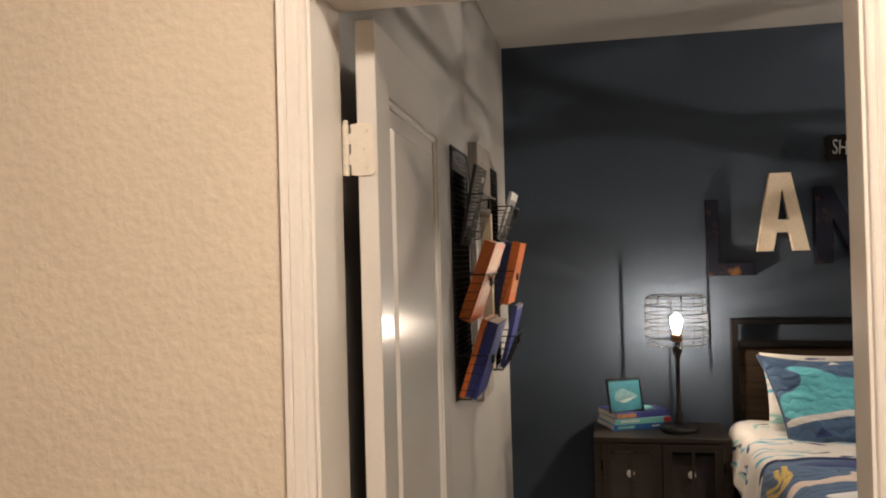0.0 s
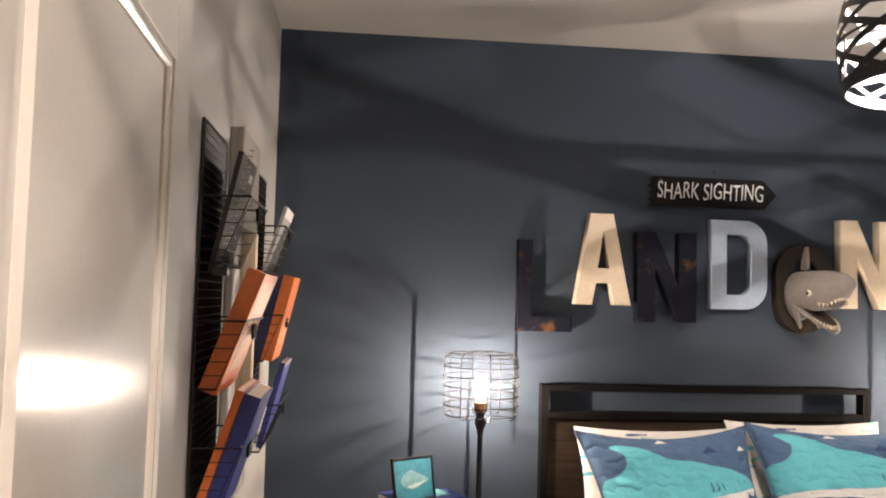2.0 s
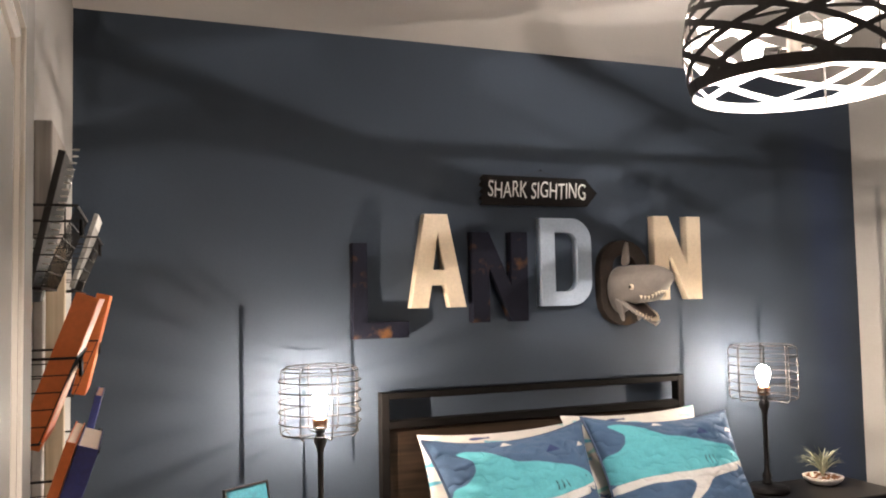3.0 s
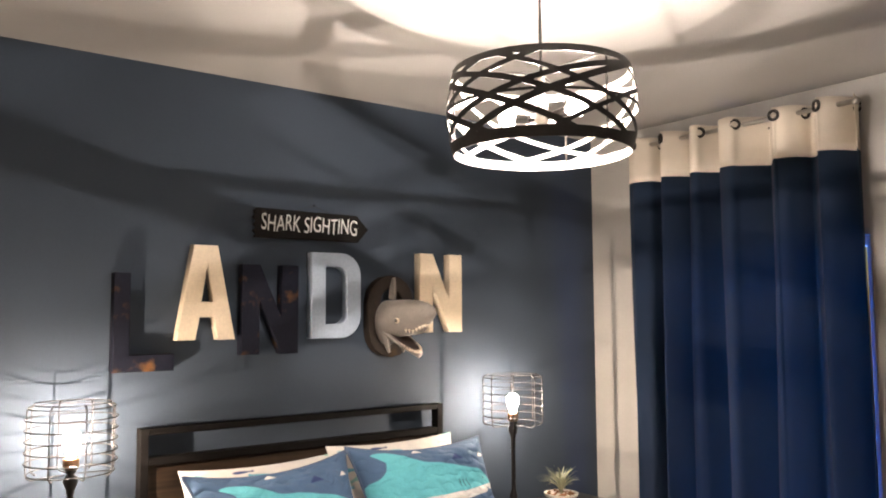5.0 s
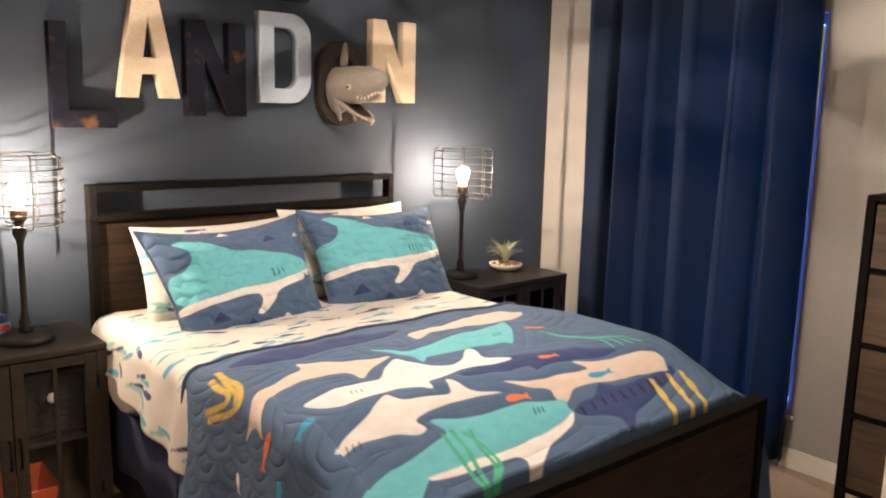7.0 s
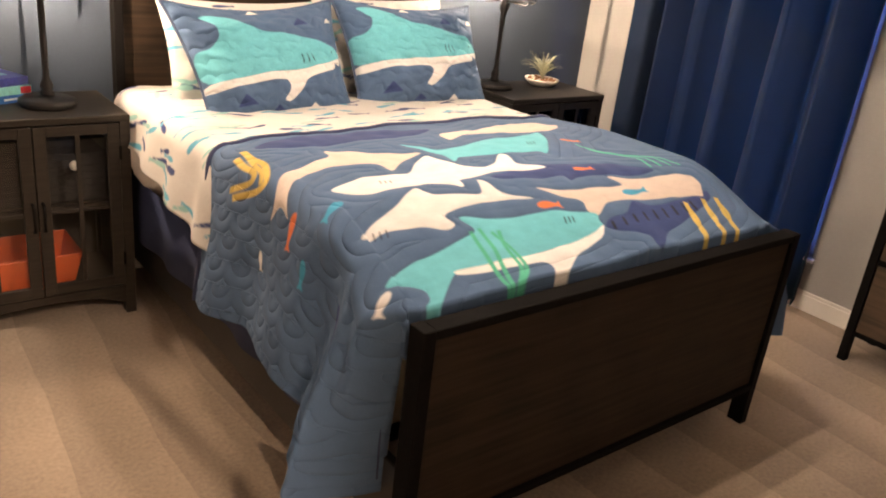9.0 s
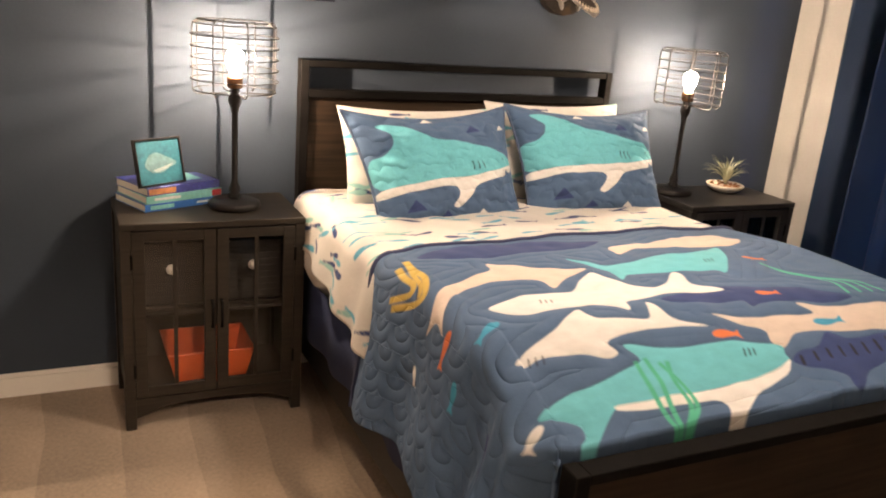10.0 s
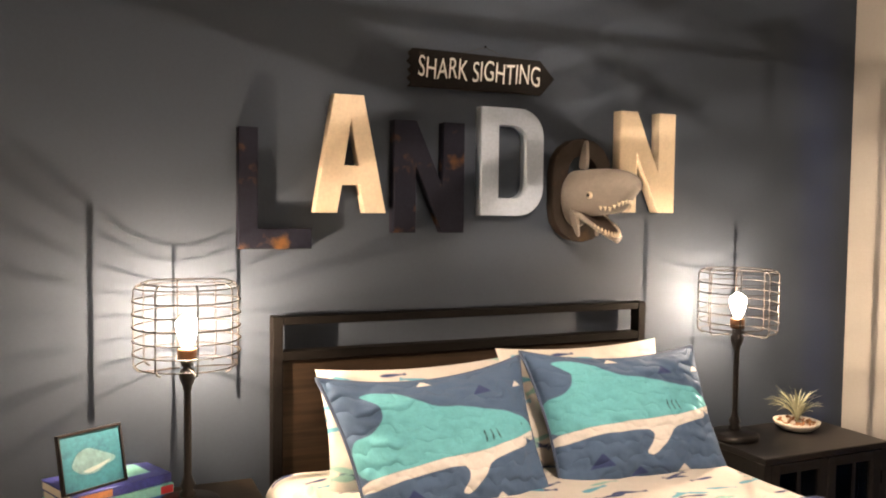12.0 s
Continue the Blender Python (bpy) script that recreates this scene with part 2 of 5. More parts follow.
def merge(bm, tmp, m=None):
    if m is not None:
        bmesh.ops.transform(tmp, matrix=m, verts=tmp.verts)
    me = bpy.data.meshes.new("tmp")
    tmp.to_mesh(me)
    tmp.free()
    bm.from_mesh(me)
    bpy.data.meshes.remove(me)
    return bm


def boxed(*a, **k):
    return box(bmesh.new(), *a, **k)


def sweep(bm, pts, r, seg=8, closed=False, flat=1.0):
    """A round bar along a line of points."""
    pts = [Vector(p) for p in pts]
    n, rings = len(pts), []
    for i, p in enumerate(pts):
        a = pts[i - 1] if (i or closed) else p
        b = pts[(i + 1) % n] if (i < n - 1 or closed) else p
        d = (b - a).normalized()
        up = Vector((0, 0, 1)) if abs(d.z) < 0.95 else Vector((1, 0, 0))
        u = d.cross(up).normalized()
        v = u.cross(d)
        rings.append([bm.verts.new(p + (u * math.cos(2 * math.pi * k / seg) + v * flat * math.sin(2 * math.pi * k / seg)) * r) for k in range(seg)])
    for i in range(n if closed else n - 1):
        r0, r1 = rings[i], rings[(i + 1) % n]
        for k in range(seg):
            bm.faces.new((r0[k], r0[(k + 1) % seg], r1[(k + 1) % seg], r1[k]))
    if not closed:
        bm.faces.new(rings[0][::-1])
        bm.faces.new(rings[-1])
    return bm


def lathe(bm, prof, at=(0, 0, 0), seg=24):
    """A turned shape: (radius, height) pairs round the vertical through at."""
    rings = []
    for r, z in prof:
        rings.append([bm.verts.new((at[0] + r * math.cos(2 * math.pi * k / seg), at[1] + r * math.sin(2 * math.pi * k / seg), at[2] + z)) for k in range(seg)])
    for r0, r1 in zip(rings, rings[1:]):
        for k in range(seg):
            bm.faces.new((r0[k], r0[(k + 1) % seg], r1[(k + 1) % seg], r1[k]))
    bm.faces.new(rings[0][::-1])
    bm.faces.new(rings[-1])
    return bm


def prism(outline, depth, holes=(), bevel=0.0):
    """A flat shape with holes, given depth (local z), as a bmesh."""
    cu = bpy.data.curves.new("shape", "CURVE")
    cu.dimensions, cu.fill_mode = "2D", "BOTH"
    cu.extrude, cu.bevel_depth, cu.bevel_resolution = depth / 2 - bevel, bevel, 1
    cu.offset = -bevel
    for ring in (outline, *holes):
        sp = cu.splines.new("POLY")
        sp.points.add(len(ring) - 1)
        for p, (x, y) in zip(sp.points, ring):
            p.co = (x, y, 0, 1)
        sp.use_cyclic_u = True
    ob = new("shape", cu)
    me = bpy.data.meshes.new_from_object(ob.evaluated_get(bpy.context.evaluated_depsgraph_get()))
    bm = bmesh.new()
    bm.from_mesh(me)
    bpy.data.objects.remove(ob)
    bpy.data.curves.remove(cu)
    bpy.data.meshes.remove(me)
    return bm


def text_mesh(words, size, depth):
    cu = bpy.data.curves.new("words", "FONT")
    cu.body, cu.size, cu.extrude, cu.offset = words, size, depth, -0.0006
    cu.align_x, cu.align_y = "CENTER", "CENTER"
    ob = new("words", cu)
    me = bpy.data.meshes.new_from_object(ob.evaluated_get(bpy.context.evaluated_depsgraph_get()))
    bm = bmesh.new()
    bm.from_mesh(me)
    bpy.data.objects.remove(ob)
    bpy.data.curves.remove(cu)
    bpy.data.meshes.remove(me)
    return bm


UPRIGHT = Matrix.Rotation(radians(90), 4, "X")               # local z of a prism to world -y


def structure(name, bm, material, label, category):
    return tagged(part(name, bm, material), label, category, kind="structure")


# ---- the large structure ----
bm = boxed(-2.2, XR, -1.8, YB, -0.1, 0.0)
structure("floor", bm, CARPET, "beige-brown cut-pile carpet with vacuum stripes", "floor")
bm = boxed(-2.2, XR + 0.15, -1.8, YB + 0.15, ZC, ZC + 0.1)
structure("ceiling", bm, CEILING, "plain off-white painted ceiling", "ceiling")
structure("wall_back", boxed(XL - 0.12, XR + 0.15, YB, YB + 0.15, 0, ZC), NAVY_WALL, "dark navy blue painted accent wall", "wall")
structure("wall_left", boxed(XL - 0.12, XL, YS, YB, 0, ZC), GREY_WALL, "light grey painted side wall", "wall")
WY0, WY1, WZ0, WZ1 = 3.005, 4.10, 0.25, 2.05                  # window opening
bm = boxed(XR, XR + 0.15, YH, WY0, 0, ZC)
box(bm, XR, XR + 0.15, WY1, YB, 0, ZC)
box(bm, XR, XR + 0.15, WY0, WY1, 0, WZ0)
box(bm, XR, XR + 0.15, WY0, WY1, WZ1, ZC)
structure("wall_right", bm, GREY_WALL, "light grey painted wall with a window", "wall")
mid = (YH + YR) / 2
bm = boxed(XL - 0.12, DX0 - 0.02, mid, YS, 0, ZC)
box(bm, DX1 + 0.02, XR, mid, YR, 0, ZC)
box(bm, DX0 - 0.02, DX1 + 0.02, mid, YS, DZ + 0.02, ZC)
structure("wall_door", bm, GREY_WALL, "light grey painted wall around the bedroom door", "wall")
bm = boxed(-2.2, DX0 - 0.02, YH, mid, 0, ZC)
box(bm, DX1 + 0.02, XR, YH, mid, 0, ZC)
box(bm, DX0 - 0.02, DX1 + 0.02, YH, mid, DZ + 0.02, ZC)
structure("wall_hall", bm, CREAM_WALL, "cream hallway wall with orange-peel texture", "wall")
bm = boxed(-2.3, -2.2, -1.9, YH, 0, ZC)
structure("wall_hall_end", bm, CREAM_WALL, "cream hallway end wall", "wall")
bm = boxed(-2.2, XR, -1.9, -1.8, 0, ZC)
structure("wall_hall_back", bm, CREAM_WALL, "cream hallway wall behind the walker", "wall")
bm = boxed(XR, XR + 0.15, -1.9, YH, 0, ZC)
structure("wall_hall_far", bm, CREAM_WALL, "cream hallway far wall", "wall")


def skirting(name, x0, x1, y0, y1, side):
    """Baseboard with an eased top; side: which face looks into the room."""
    bm = boxed(x0, x1, y0, y1, 0, 0.075)
    t = 0.005
    box(bm, x0 + (t if side == "-x" else 0), x1 - (t if side == "+x" else 0), y0 + (t if side == "-y" else 0), y1 - (t if side == "+y" else 0), 0.075, 0.092, 0.002)
    structure(name, bm, TRIM, "white painted baseboard", "baseboard")


skirting("baseboard_back", XL + 0.013, XR - 0.013, YB - 0.013, YB, "-y")
skirting("baseboard_left", XL, XL + 0.013, YS, YB, "+x")
skirting("baseboard_right", XR - 0.013, XR, YS, YB, "-x")

# door frame: jambs, stop and casing on the hall side
bm = boxed(DX0 - 0.02, DX0, YH, YS, 0, DZ + 0.02, 0.001)
box(bm, DX1, DX1 + 0.02, YH, YR, 0, DZ + 0.02, 0.001)
box(bm, DX0, DX1, YH, YS, DZ - 0.003, DZ + 0.02, 0.001)
structure("door_frame", bm, TRIM, "white painted door jamb with a stop", "door frame")


def casing(name, x_in, way, y, out):
    """Moulded upright trim beside an opening: ridges across its width."""
    bm = bmesh.new()
    prof = [(0.0, 0.0), (0.0, 0.008), (0.004, 0.010), (0.012, 0.011), (0.015, 0.0085), (0.020, 0.012), (0.036, 0.014), (0.040, 0.011), (0.044, 0.015), (0.052, 0.0165), (0.055, 0.012), (0.055, 0.0)]
    lo = [bm.verts.new((x_in + way * a * 0.82, y + out * b * 1.35, 0)) for a, b in prof]
    hi = [bm.verts.new((x_in + way * a * 0.82, y + out * b * 1.35, DZ + 0.05)) for a, b in prof]
    n = len(prof)
    for i in range(n):
        bm.faces.new((lo[i], lo[(i + 1) % n], hi[(i + 1) % n], hi[i]))
    bm.faces.new(lo)
    bm.faces.new(hi)
    bmesh.ops.recalc_face_normals(bm, faces=bm.faces)
    structure(name, bm, TRIM, "white moulded door casing", "trim")


casing("trim_left", DX0 - 0.005, -1, YH, -1)
casing("trim_right", DX1 + 0.005, 1, YH, -1)
casing("trim_left_inside", DX0 - 0.005, -1, YS, 1)
bm = boxed(DX0 - 0.005, DX1 + 0.005, YH - 0.014, YH, DZ + 0.005, DZ + 0.05, 0.003)
box(bm, DX0 - 0.005, DX1 + 0.005, YH - 0.017, YH - 0.0135, DZ + 0.030, DZ + 0.046, 0.001)
structure("trim_head", bm, TRIM, "white moulded door head casing", "trim")


# ---- the open door ----
def build_door():
    W, H, T = 0.74, 2.040, 0.035
    door = thing("door_1", (-0.2935, 1.664, 0.008), 92.2, label="white panelled interior door standing open against the wall", category="door", kind="structure")
    # local x runs along the leaf, local -y faces the room
    bm = bmesh.new()
    st, rails = 0.105, ((0.0, 0.22), (0.86, 1.0), (H - 0.115, H))
    for a, b in ((0, st), (W - st, W)):
        box(bm, a, b, 0, T, 0, H, 0.0015)
    for a, b in rails:
        box(bm, st, W - st, 0, T, a, b, 0.0005)
    for z0, z1 in ((0.22, 0.86), (1.0, H - 0.115)):
        box(bm, st, W - st, 0.012, T - 0.012, z0, z1)
        box(bm, st + 0.05, W - st - 0.05, 0.005, T - 0.005, z0 + 0.05, z1 - 0.05, 0.006)
        for a, b, c, d in ((st, W - st, z0, z0 + 0.014), (st, W - st, z1 - 0.014, z1), (st, st + 0.014, z0, z1), (W - st - 0.014, W - st, z0, z1)):
            box(bm, a, b, 0.004, T - 0.004, c, d, 0.004)
    part("leaf", bm, WHITE, door)
    for z in (0.20, 1.04, 1.768):
        plate = [(0.004, 0.0), (0.034, 0.0), (0.046, 0.002), (0.046, 0.020), (0.057, 0.020), (0.057, 0.038), (0.046, 0.038), (0.046, 0.056), (0.057, 0.056), (0.057, 0.074), (0.046, 0.074), (0.046, 0.090), (0.034, 0.092), (0.012, 0.092)]
        plate += [(0.012 - 0.008 * math.sin(a), 0.084 + 0.008 * math.cos(a)) for a in np.linspace(0.3, 1.57, 4)] + [(0.012 - 0.008 * math.cos(a), 0.008 - 0.008 * math.sin(a)) for a in np.linspace(0, 1.3, 4)]
        bm = prism(plate[1:], 0.003, (), 0.0006)
        bmesh.ops.transform(bm, matrix=Matrix(((0, 0, 1, -0.0022), (1, 0, 0, 0), (0, 1, 0, z), (0, 0, 0, 1))), verts=bm.verts)
        for zz in (0.014, 0.046, 0.078):
            tmp = bmesh.new()
            bmesh.ops.create_cone(tmp, cap_ends=True, segments=10, radius1=0.0036, radius2=0.0022, depth=0.0016, matrix=Matrix.Translation((-0.0042, 0.018 + (0.006 if zz == 0.046 else 0), z + zz)) @ Matrix.Rotation(radians(-90), 4, "Y"))
            merge(bm, tmp)
        hg = part("hinge", bm, HINGE, door)
        bm = bmesh.new()
        for k in range(5):
            lathe(bm, [(0.0062, 0.0), (0.0062, 0.0172)], (-0.002, 0.055, z + 0.001 + k * 0.018), 12)
        lathe(bm, [(0.004, 0), (0.005, 0.004), (0.002, 0.007)], (-0.002, 0.055, z + 0.091), 12)
        part("knuckle", bm, HINGE, hg)
    for side in (-1, 1):
        bm = bmesh.new()
        prof = [(0.031, 0.0), (0.031, 0.006), (0.012, 0.010), (0.011, 0.028), (0.020, 0.034), (0.026, 0.044), (0.025, 0.054), (0.012, 0.060)] if side < 0 else [(0.031, 0.0), (0.031, 0.006), (0.010, 0.008)]
        lathe(bm, prof)
        m = Matrix.Translation((W - 0.06, 0 if side < 0 else T, 0.96)) @ Matrix.Rotation(radians(90 if side < 0 else -90), 4, "X")
        bmesh.ops.transform(bm, matrix=m, verts=bm.verts)
        part("door_handle", bm, SILVER, door, "round nickel door knob", True)


build_door()


# ---- window behind the curtain ----
def build_window():
    win = thing("window_1", (XR + 0.06, (WY0 + WY1) / 2, WZ0), label="white framed window with dusk light behind the curtain", category="window", kind="structure")
    w, h = WY1 - WY0, WZ1 - WZ0
    bm = boxed(0, 0.05, -w / 2, -w / 2 + 0.045, 0, h, 0.003)
    box(bm, 0, 0.05, w / 2 - 0.045, w / 2, 0, h, 0.003)
    for z in (0, h / 2 - 0.02, h - 0.045):
        box(bm, 0, 0.05, -w / 2 + 0.045, w / 2 - 0.045, z, z + 0.045, 0.003)
    part("window_frame", bm, TRIM, win)
    for z0, z1 in ((0.045, h / 2 - 0.02), (h / 2 + 0.025, h - 0.045)):
        p = part("pane", boxed(0.02, 0.026, -w / 2 + 0.045, w / 2 - 0.045, z0, z1), GLASS, win)
        p.visible_shadow = False
    part("window_sill", boxed(-0.075, 0.0, -w / 2 - 0.02, w / 2 + 0.02, -0.022, 0.0, 0.004), TRIM, win)


build_window()
dusk = bpy.data.lights.new("dusk_light", "AREA")
dusk.shape, dusk.size, dusk.size_y, dusk.energy, dusk.color = "RECTANGLE", 1.07, 1.78, 110, (0.06, 0.24, 1.0)
new("dusk_light", dusk).matrix_world = look((XR + 0.13, (WY0 + WY1) / 2, (WZ0 + WZ1) / 2), (XR - 1, (WY0 + WY1) / 2, (WZ0 + WZ1) / 2))


# ---- hallway ceiling lamp behind the walker ----
def build_hall_lamp():
    lamp = thing("ceiling_lamp", (0.32, 0.30, ZC), label="round frosted glass hallway ceiling lamp", category="ceiling lamp")
    part("base_plate", lathe(bmesh.new(), [(0.15, -0.025), (0.155, -0.02), (0.155, 0.0)]), SILVER, lamp, smooth=True)
    bm = lathe(bmesh.new(), [(0.005, -0.115), (0.05, -0.11), (0.10, -0.09), (0.13, -0.06), (0.14, -0.026)])
    part("shade", bm, glow("frosted_glass_glow", (1.0, 0.80, 0.62), 560), lamp, "glowing frosted glass dome", True)


build_hall_lamp()


# ---- pendant lamp ----
def build_pendant():
    R, HH = 0.260, 0.125
    lamp = thing("pendant_lamp", (1.385, 3.045, 2.306), label="black woven-strap drum pendant lamp with white inside, lit", category="pendant lamp")

    def rad(z):
        return R + 0.020 * (1 - (z / HH) ** 2)

    def strap(th0, th1, z0, z1, w, n=40, bow=0.0):
        """A flat strap round the drum, dark outside, white inside."""
        bm = bmesh.new()
        rows = []
        for i in range(n + 1):
            u = i / n
            th, z = th0 + (th1 - th0) * u, z0 + (z1 - z0) * u + bow * math.sin(math.pi * u)
            ring = []
            for dz, dr in ((-w / 2, 0.002), (w / 2, 0.002), (w / 2, -0.001), (-w / 2, -0.001)):
                zz = max(-HH, min(HH, z + dz))
                r = rad(zz) + dr
                ring.append(bm.verts.new((r * math.cos(th), r * math.sin(th), zz)))
            rows.append(ring)
        for a, b in zip(rows, rows[1:]):
            for k in range(4):
                f = bm.faces.new((a[k], a[(k + 1) % 4], b[(k + 1) % 4], b[k]))
                f.material_index = 1 if k == 2 else 0
        return bm

    tau = 2 * math.pi
    part("top_ring", strap(0, tau, HH - 0.011, HH - 0.011, 0.022, 72), [SHADE_OUT, SHADE_IN], lamp)
    part("bottom_ring", strap(0, tau, -HH + 0.015, -HH + 0.015, 0.030, 72), [SHADE_OUT, SHADE_IN], lamp)
    part("middle_ring", strap(0, tau, 0.0, 0.0, 0.008, 72), [SHADE_OUT, SHADE_IN], lamp)
    rng = random.Random(99)
    for k in range(8):
        a = tau * k / 8 + rng.uniform(-0.12, 0.12)
        span = rng.uniform(1.9, 2.9)
        part("strap", strap(a, a + span, -HH + 0.02, HH - 0.015, rng.uniform(0.0125, 0.0205), bow=rng.uniform(-0.035, 0.035)), [SHADE_OUT, SHADE_IN], lamp)
        b = a + rng.uniform(0.2, 0.6)
        part("strap", strap(b, b - span * 0.9, -HH + 0.02, HH - 0.015, rng.uniform(0.0125, 0.0205), bow=rng.uniform(-0.035, 0.035)), [SHADE_OUT, SHADE_IN], lamp)
    for k in range(3):
        a = tau * k / 3 + 0.5
        bm = sweep(bmesh.new(), [((R + 0.001) * math.cos(a), (R + 0.001) * math.sin(a), -HH), ((R + 0.001) * math.cos(a), (R + 0.001) * math.sin(a), HH)], 0.003, 6)
        part("upright", bm, SHADE_OUT, lamp)
        bm = sweep(bmesh.new(), [(0, 0, HH - 0.006), (R * math.cos(a), R * math.sin(a), HH - 0.006)], 0.004, 6)
        part("spoke", bm, SHADE_OUT, lamp)
    part("column", lathe(bmesh.new(), [(0.016, -0.035), (0.02, -0.03), (0.02, 0.03), (0.012, 0.05), (0.010, HH)]), SHADE_IN, lamp, "white centre column", True)
    part("stem", sweep(bmesh.new(), [(0, 0, HH), (0, 0, ZC - 2.306 - 0.03)], 0.005, 8), SHADE_OUT, lamp)
    part("canopy", lathe(bmesh.new(), [(0.02, -0.035), (0.055, -0.022), (0.06, 0.0)], (0, 0, ZC - 2.306)), SHADE_OUT, lamp, smooth=True)
    part("bulb_arm", sweep(bmesh.new(), [(0.030, -0.082, -0.012), (0, 0, -0.016), (-0.030, 0.082, -0.012)], 0.006, 8), SHADE_OUT, lamp)
    for k in range(2):
        a = radians(-70 + 180 * k)
        c, s = math.cos(a), math.sin(a)
        part("socket", sweep(bmesh.new(), [(0.040 * c, 0.040 * s, -0.012), (0.082 * c, 0.082 * s, -0.004)], 0.014, 10), SHADE_OUT, lamp)
        bm = bmesh.new()
        bmesh.ops.create_icosphere(bm, subdivisions=2, radius=0.030, matrix=Matrix.Translation((0.113 * c, 0.113 * s, 0.003)))
        e = part("bulb", bm, ENVELOPE, lamp, "glowing bulb", True)
        e.visible_shadow = False
        bm = bmesh.new()
        bmesh.ops.create_icosphere(bm, subdivisions=1, radius=0.0030, matrix=Matrix.Translation((0.113 * c, 0.113 * s, 0.003)))
        part("filament", bm, FILAMENT_B, e)


build_pendant()


# ---- curtain ----
def build_curtain():
    y0, y1, xc = 2.985, 4.225, 3.185
    cur = thing("curtain", (xc, (y0 + y1) / 2, 0.0), label="navy blue grommet curtain with a cream header band", category="curtain")
    L = y1 - y0

    def fold(v, z):
        """Depth of the cloth at a place along the rod."""
        ph = v * 6.0 * 2 * math.pi + 0.9 * math.sin(v * 9.0) + 0.25 * math.sin(z * 1.3 + v * 14)
        a = 0.072 + 0.016 * math.sin(v * 17 + 1.0) + 0.012 * (1 - z / 2.65)
        return a * math.sin(ph + 0.35 * math.sin(ph)) - 0.012 * math.sin(ph * 2.0 + 1.0) + 0.004 * math.sin(v * 110 + z)

    def sheet(za, zb, nz):
        bm = bmesh.new()
        n, rows = 190, []
        for j in range(nz + 1):
            z = za + (zb - za) * j / nz
            row = []
            for i in range(n + 1):
                v = i / n
                y = -L / 2 + L * v + 0.012 * math.sin(v * 75 + 0.6) + 0.006 * (1 - z / 2.65) * math.sin(v * 40)
                row.append(bm.verts.new((fold(v, z), y, z)))
            rows.append(row)
        for a, b in zip(rows, rows[1:]):
            for i in range(n):
                bm.faces.new((a[i], a[i + 1], b[i + 1], b[i]))
        return bm

    for nm, za, zb, nz, m, lab in (("panel", 0.03, 2.415, 26, NAVY_CURTAIN, ""), ("header", 2.415, 2.652, 6, CREAM_CURTAIN, "cream header band")):
        ob = part(nm, sheet(za, zb, nz), m, cur, lab, True)
        md = ob.modifiers.new("thick", "SOLIDIFY")
        md.thickness, md.offset = 0.0025, 0
    for k in range(12):
        v = (k + 0.55) / 12.2
        bm = bmesh.new()
        ring = [(0, 0.021 * math.cos(a), 0.021 * math.sin(a)) for a in [2 * math.pi * q / 16 for q in range(16)]]
        sweep(bm, ring, 0.0075, 8, closed=True)
        sl = (fold(v + 0.004, 2.6) - fold(v - 0.004, 2.6)) / (0.008 * L)
        bmesh.ops.transform(bm, matrix=Matrix.Translation((fold(v, 2.6), -L / 2 + L * v + 0.012 * math.sin(v * 75 + 0.6), 2.615)) @ Matrix.Rotation(-math.atan(sl), 4, "Z"), verts=bm.verts)
        part("grommet", bm, BRONZE, cur, "dark bronze grommet", True)
    rod = thing("curtain_rod", (xc, (y0 + y1) / 2, 2.615), label="brushed nickel curtain rod above the window", category="curtain rod")
    part("pole", sweep(bmesh.new(), [(0, -L / 2 + 0.02, 0), (0, L / 2 + 0.02, 0)], 0.011, 14), SILVER, rod, smooth=True)
    for s in (-1, 1):
        e = -L / 2 + 0.005 if s < 0 else L / 2 + 0.03
        bm = bmesh.new()
        bmesh.ops.create_uvsphere(bm, u_segments=14, v_segments=8, radius=0.017, matrix=Matrix.Translation((0, e, 0)))
        part("finial", bm, SILVER, rod, smooth=True)
        bm = sweep(bmesh.new(), [(0, e - s * 0.09, -0.011), (XR - xc - 0.004, e - s * 0.09, -0.011)], 0.005, 8)
        box(bm, XR - xc - 0.006, XR - xc, e - s * 0.09 - 0.012, e - s * 0.09 + 0.012, -0.045, 0.02, 0.002)
        part("bracket", bm, SILVER, rod)


build_curtain()


# ---- bed ----
FB_Y, HB_Y = 2.557, 4.513


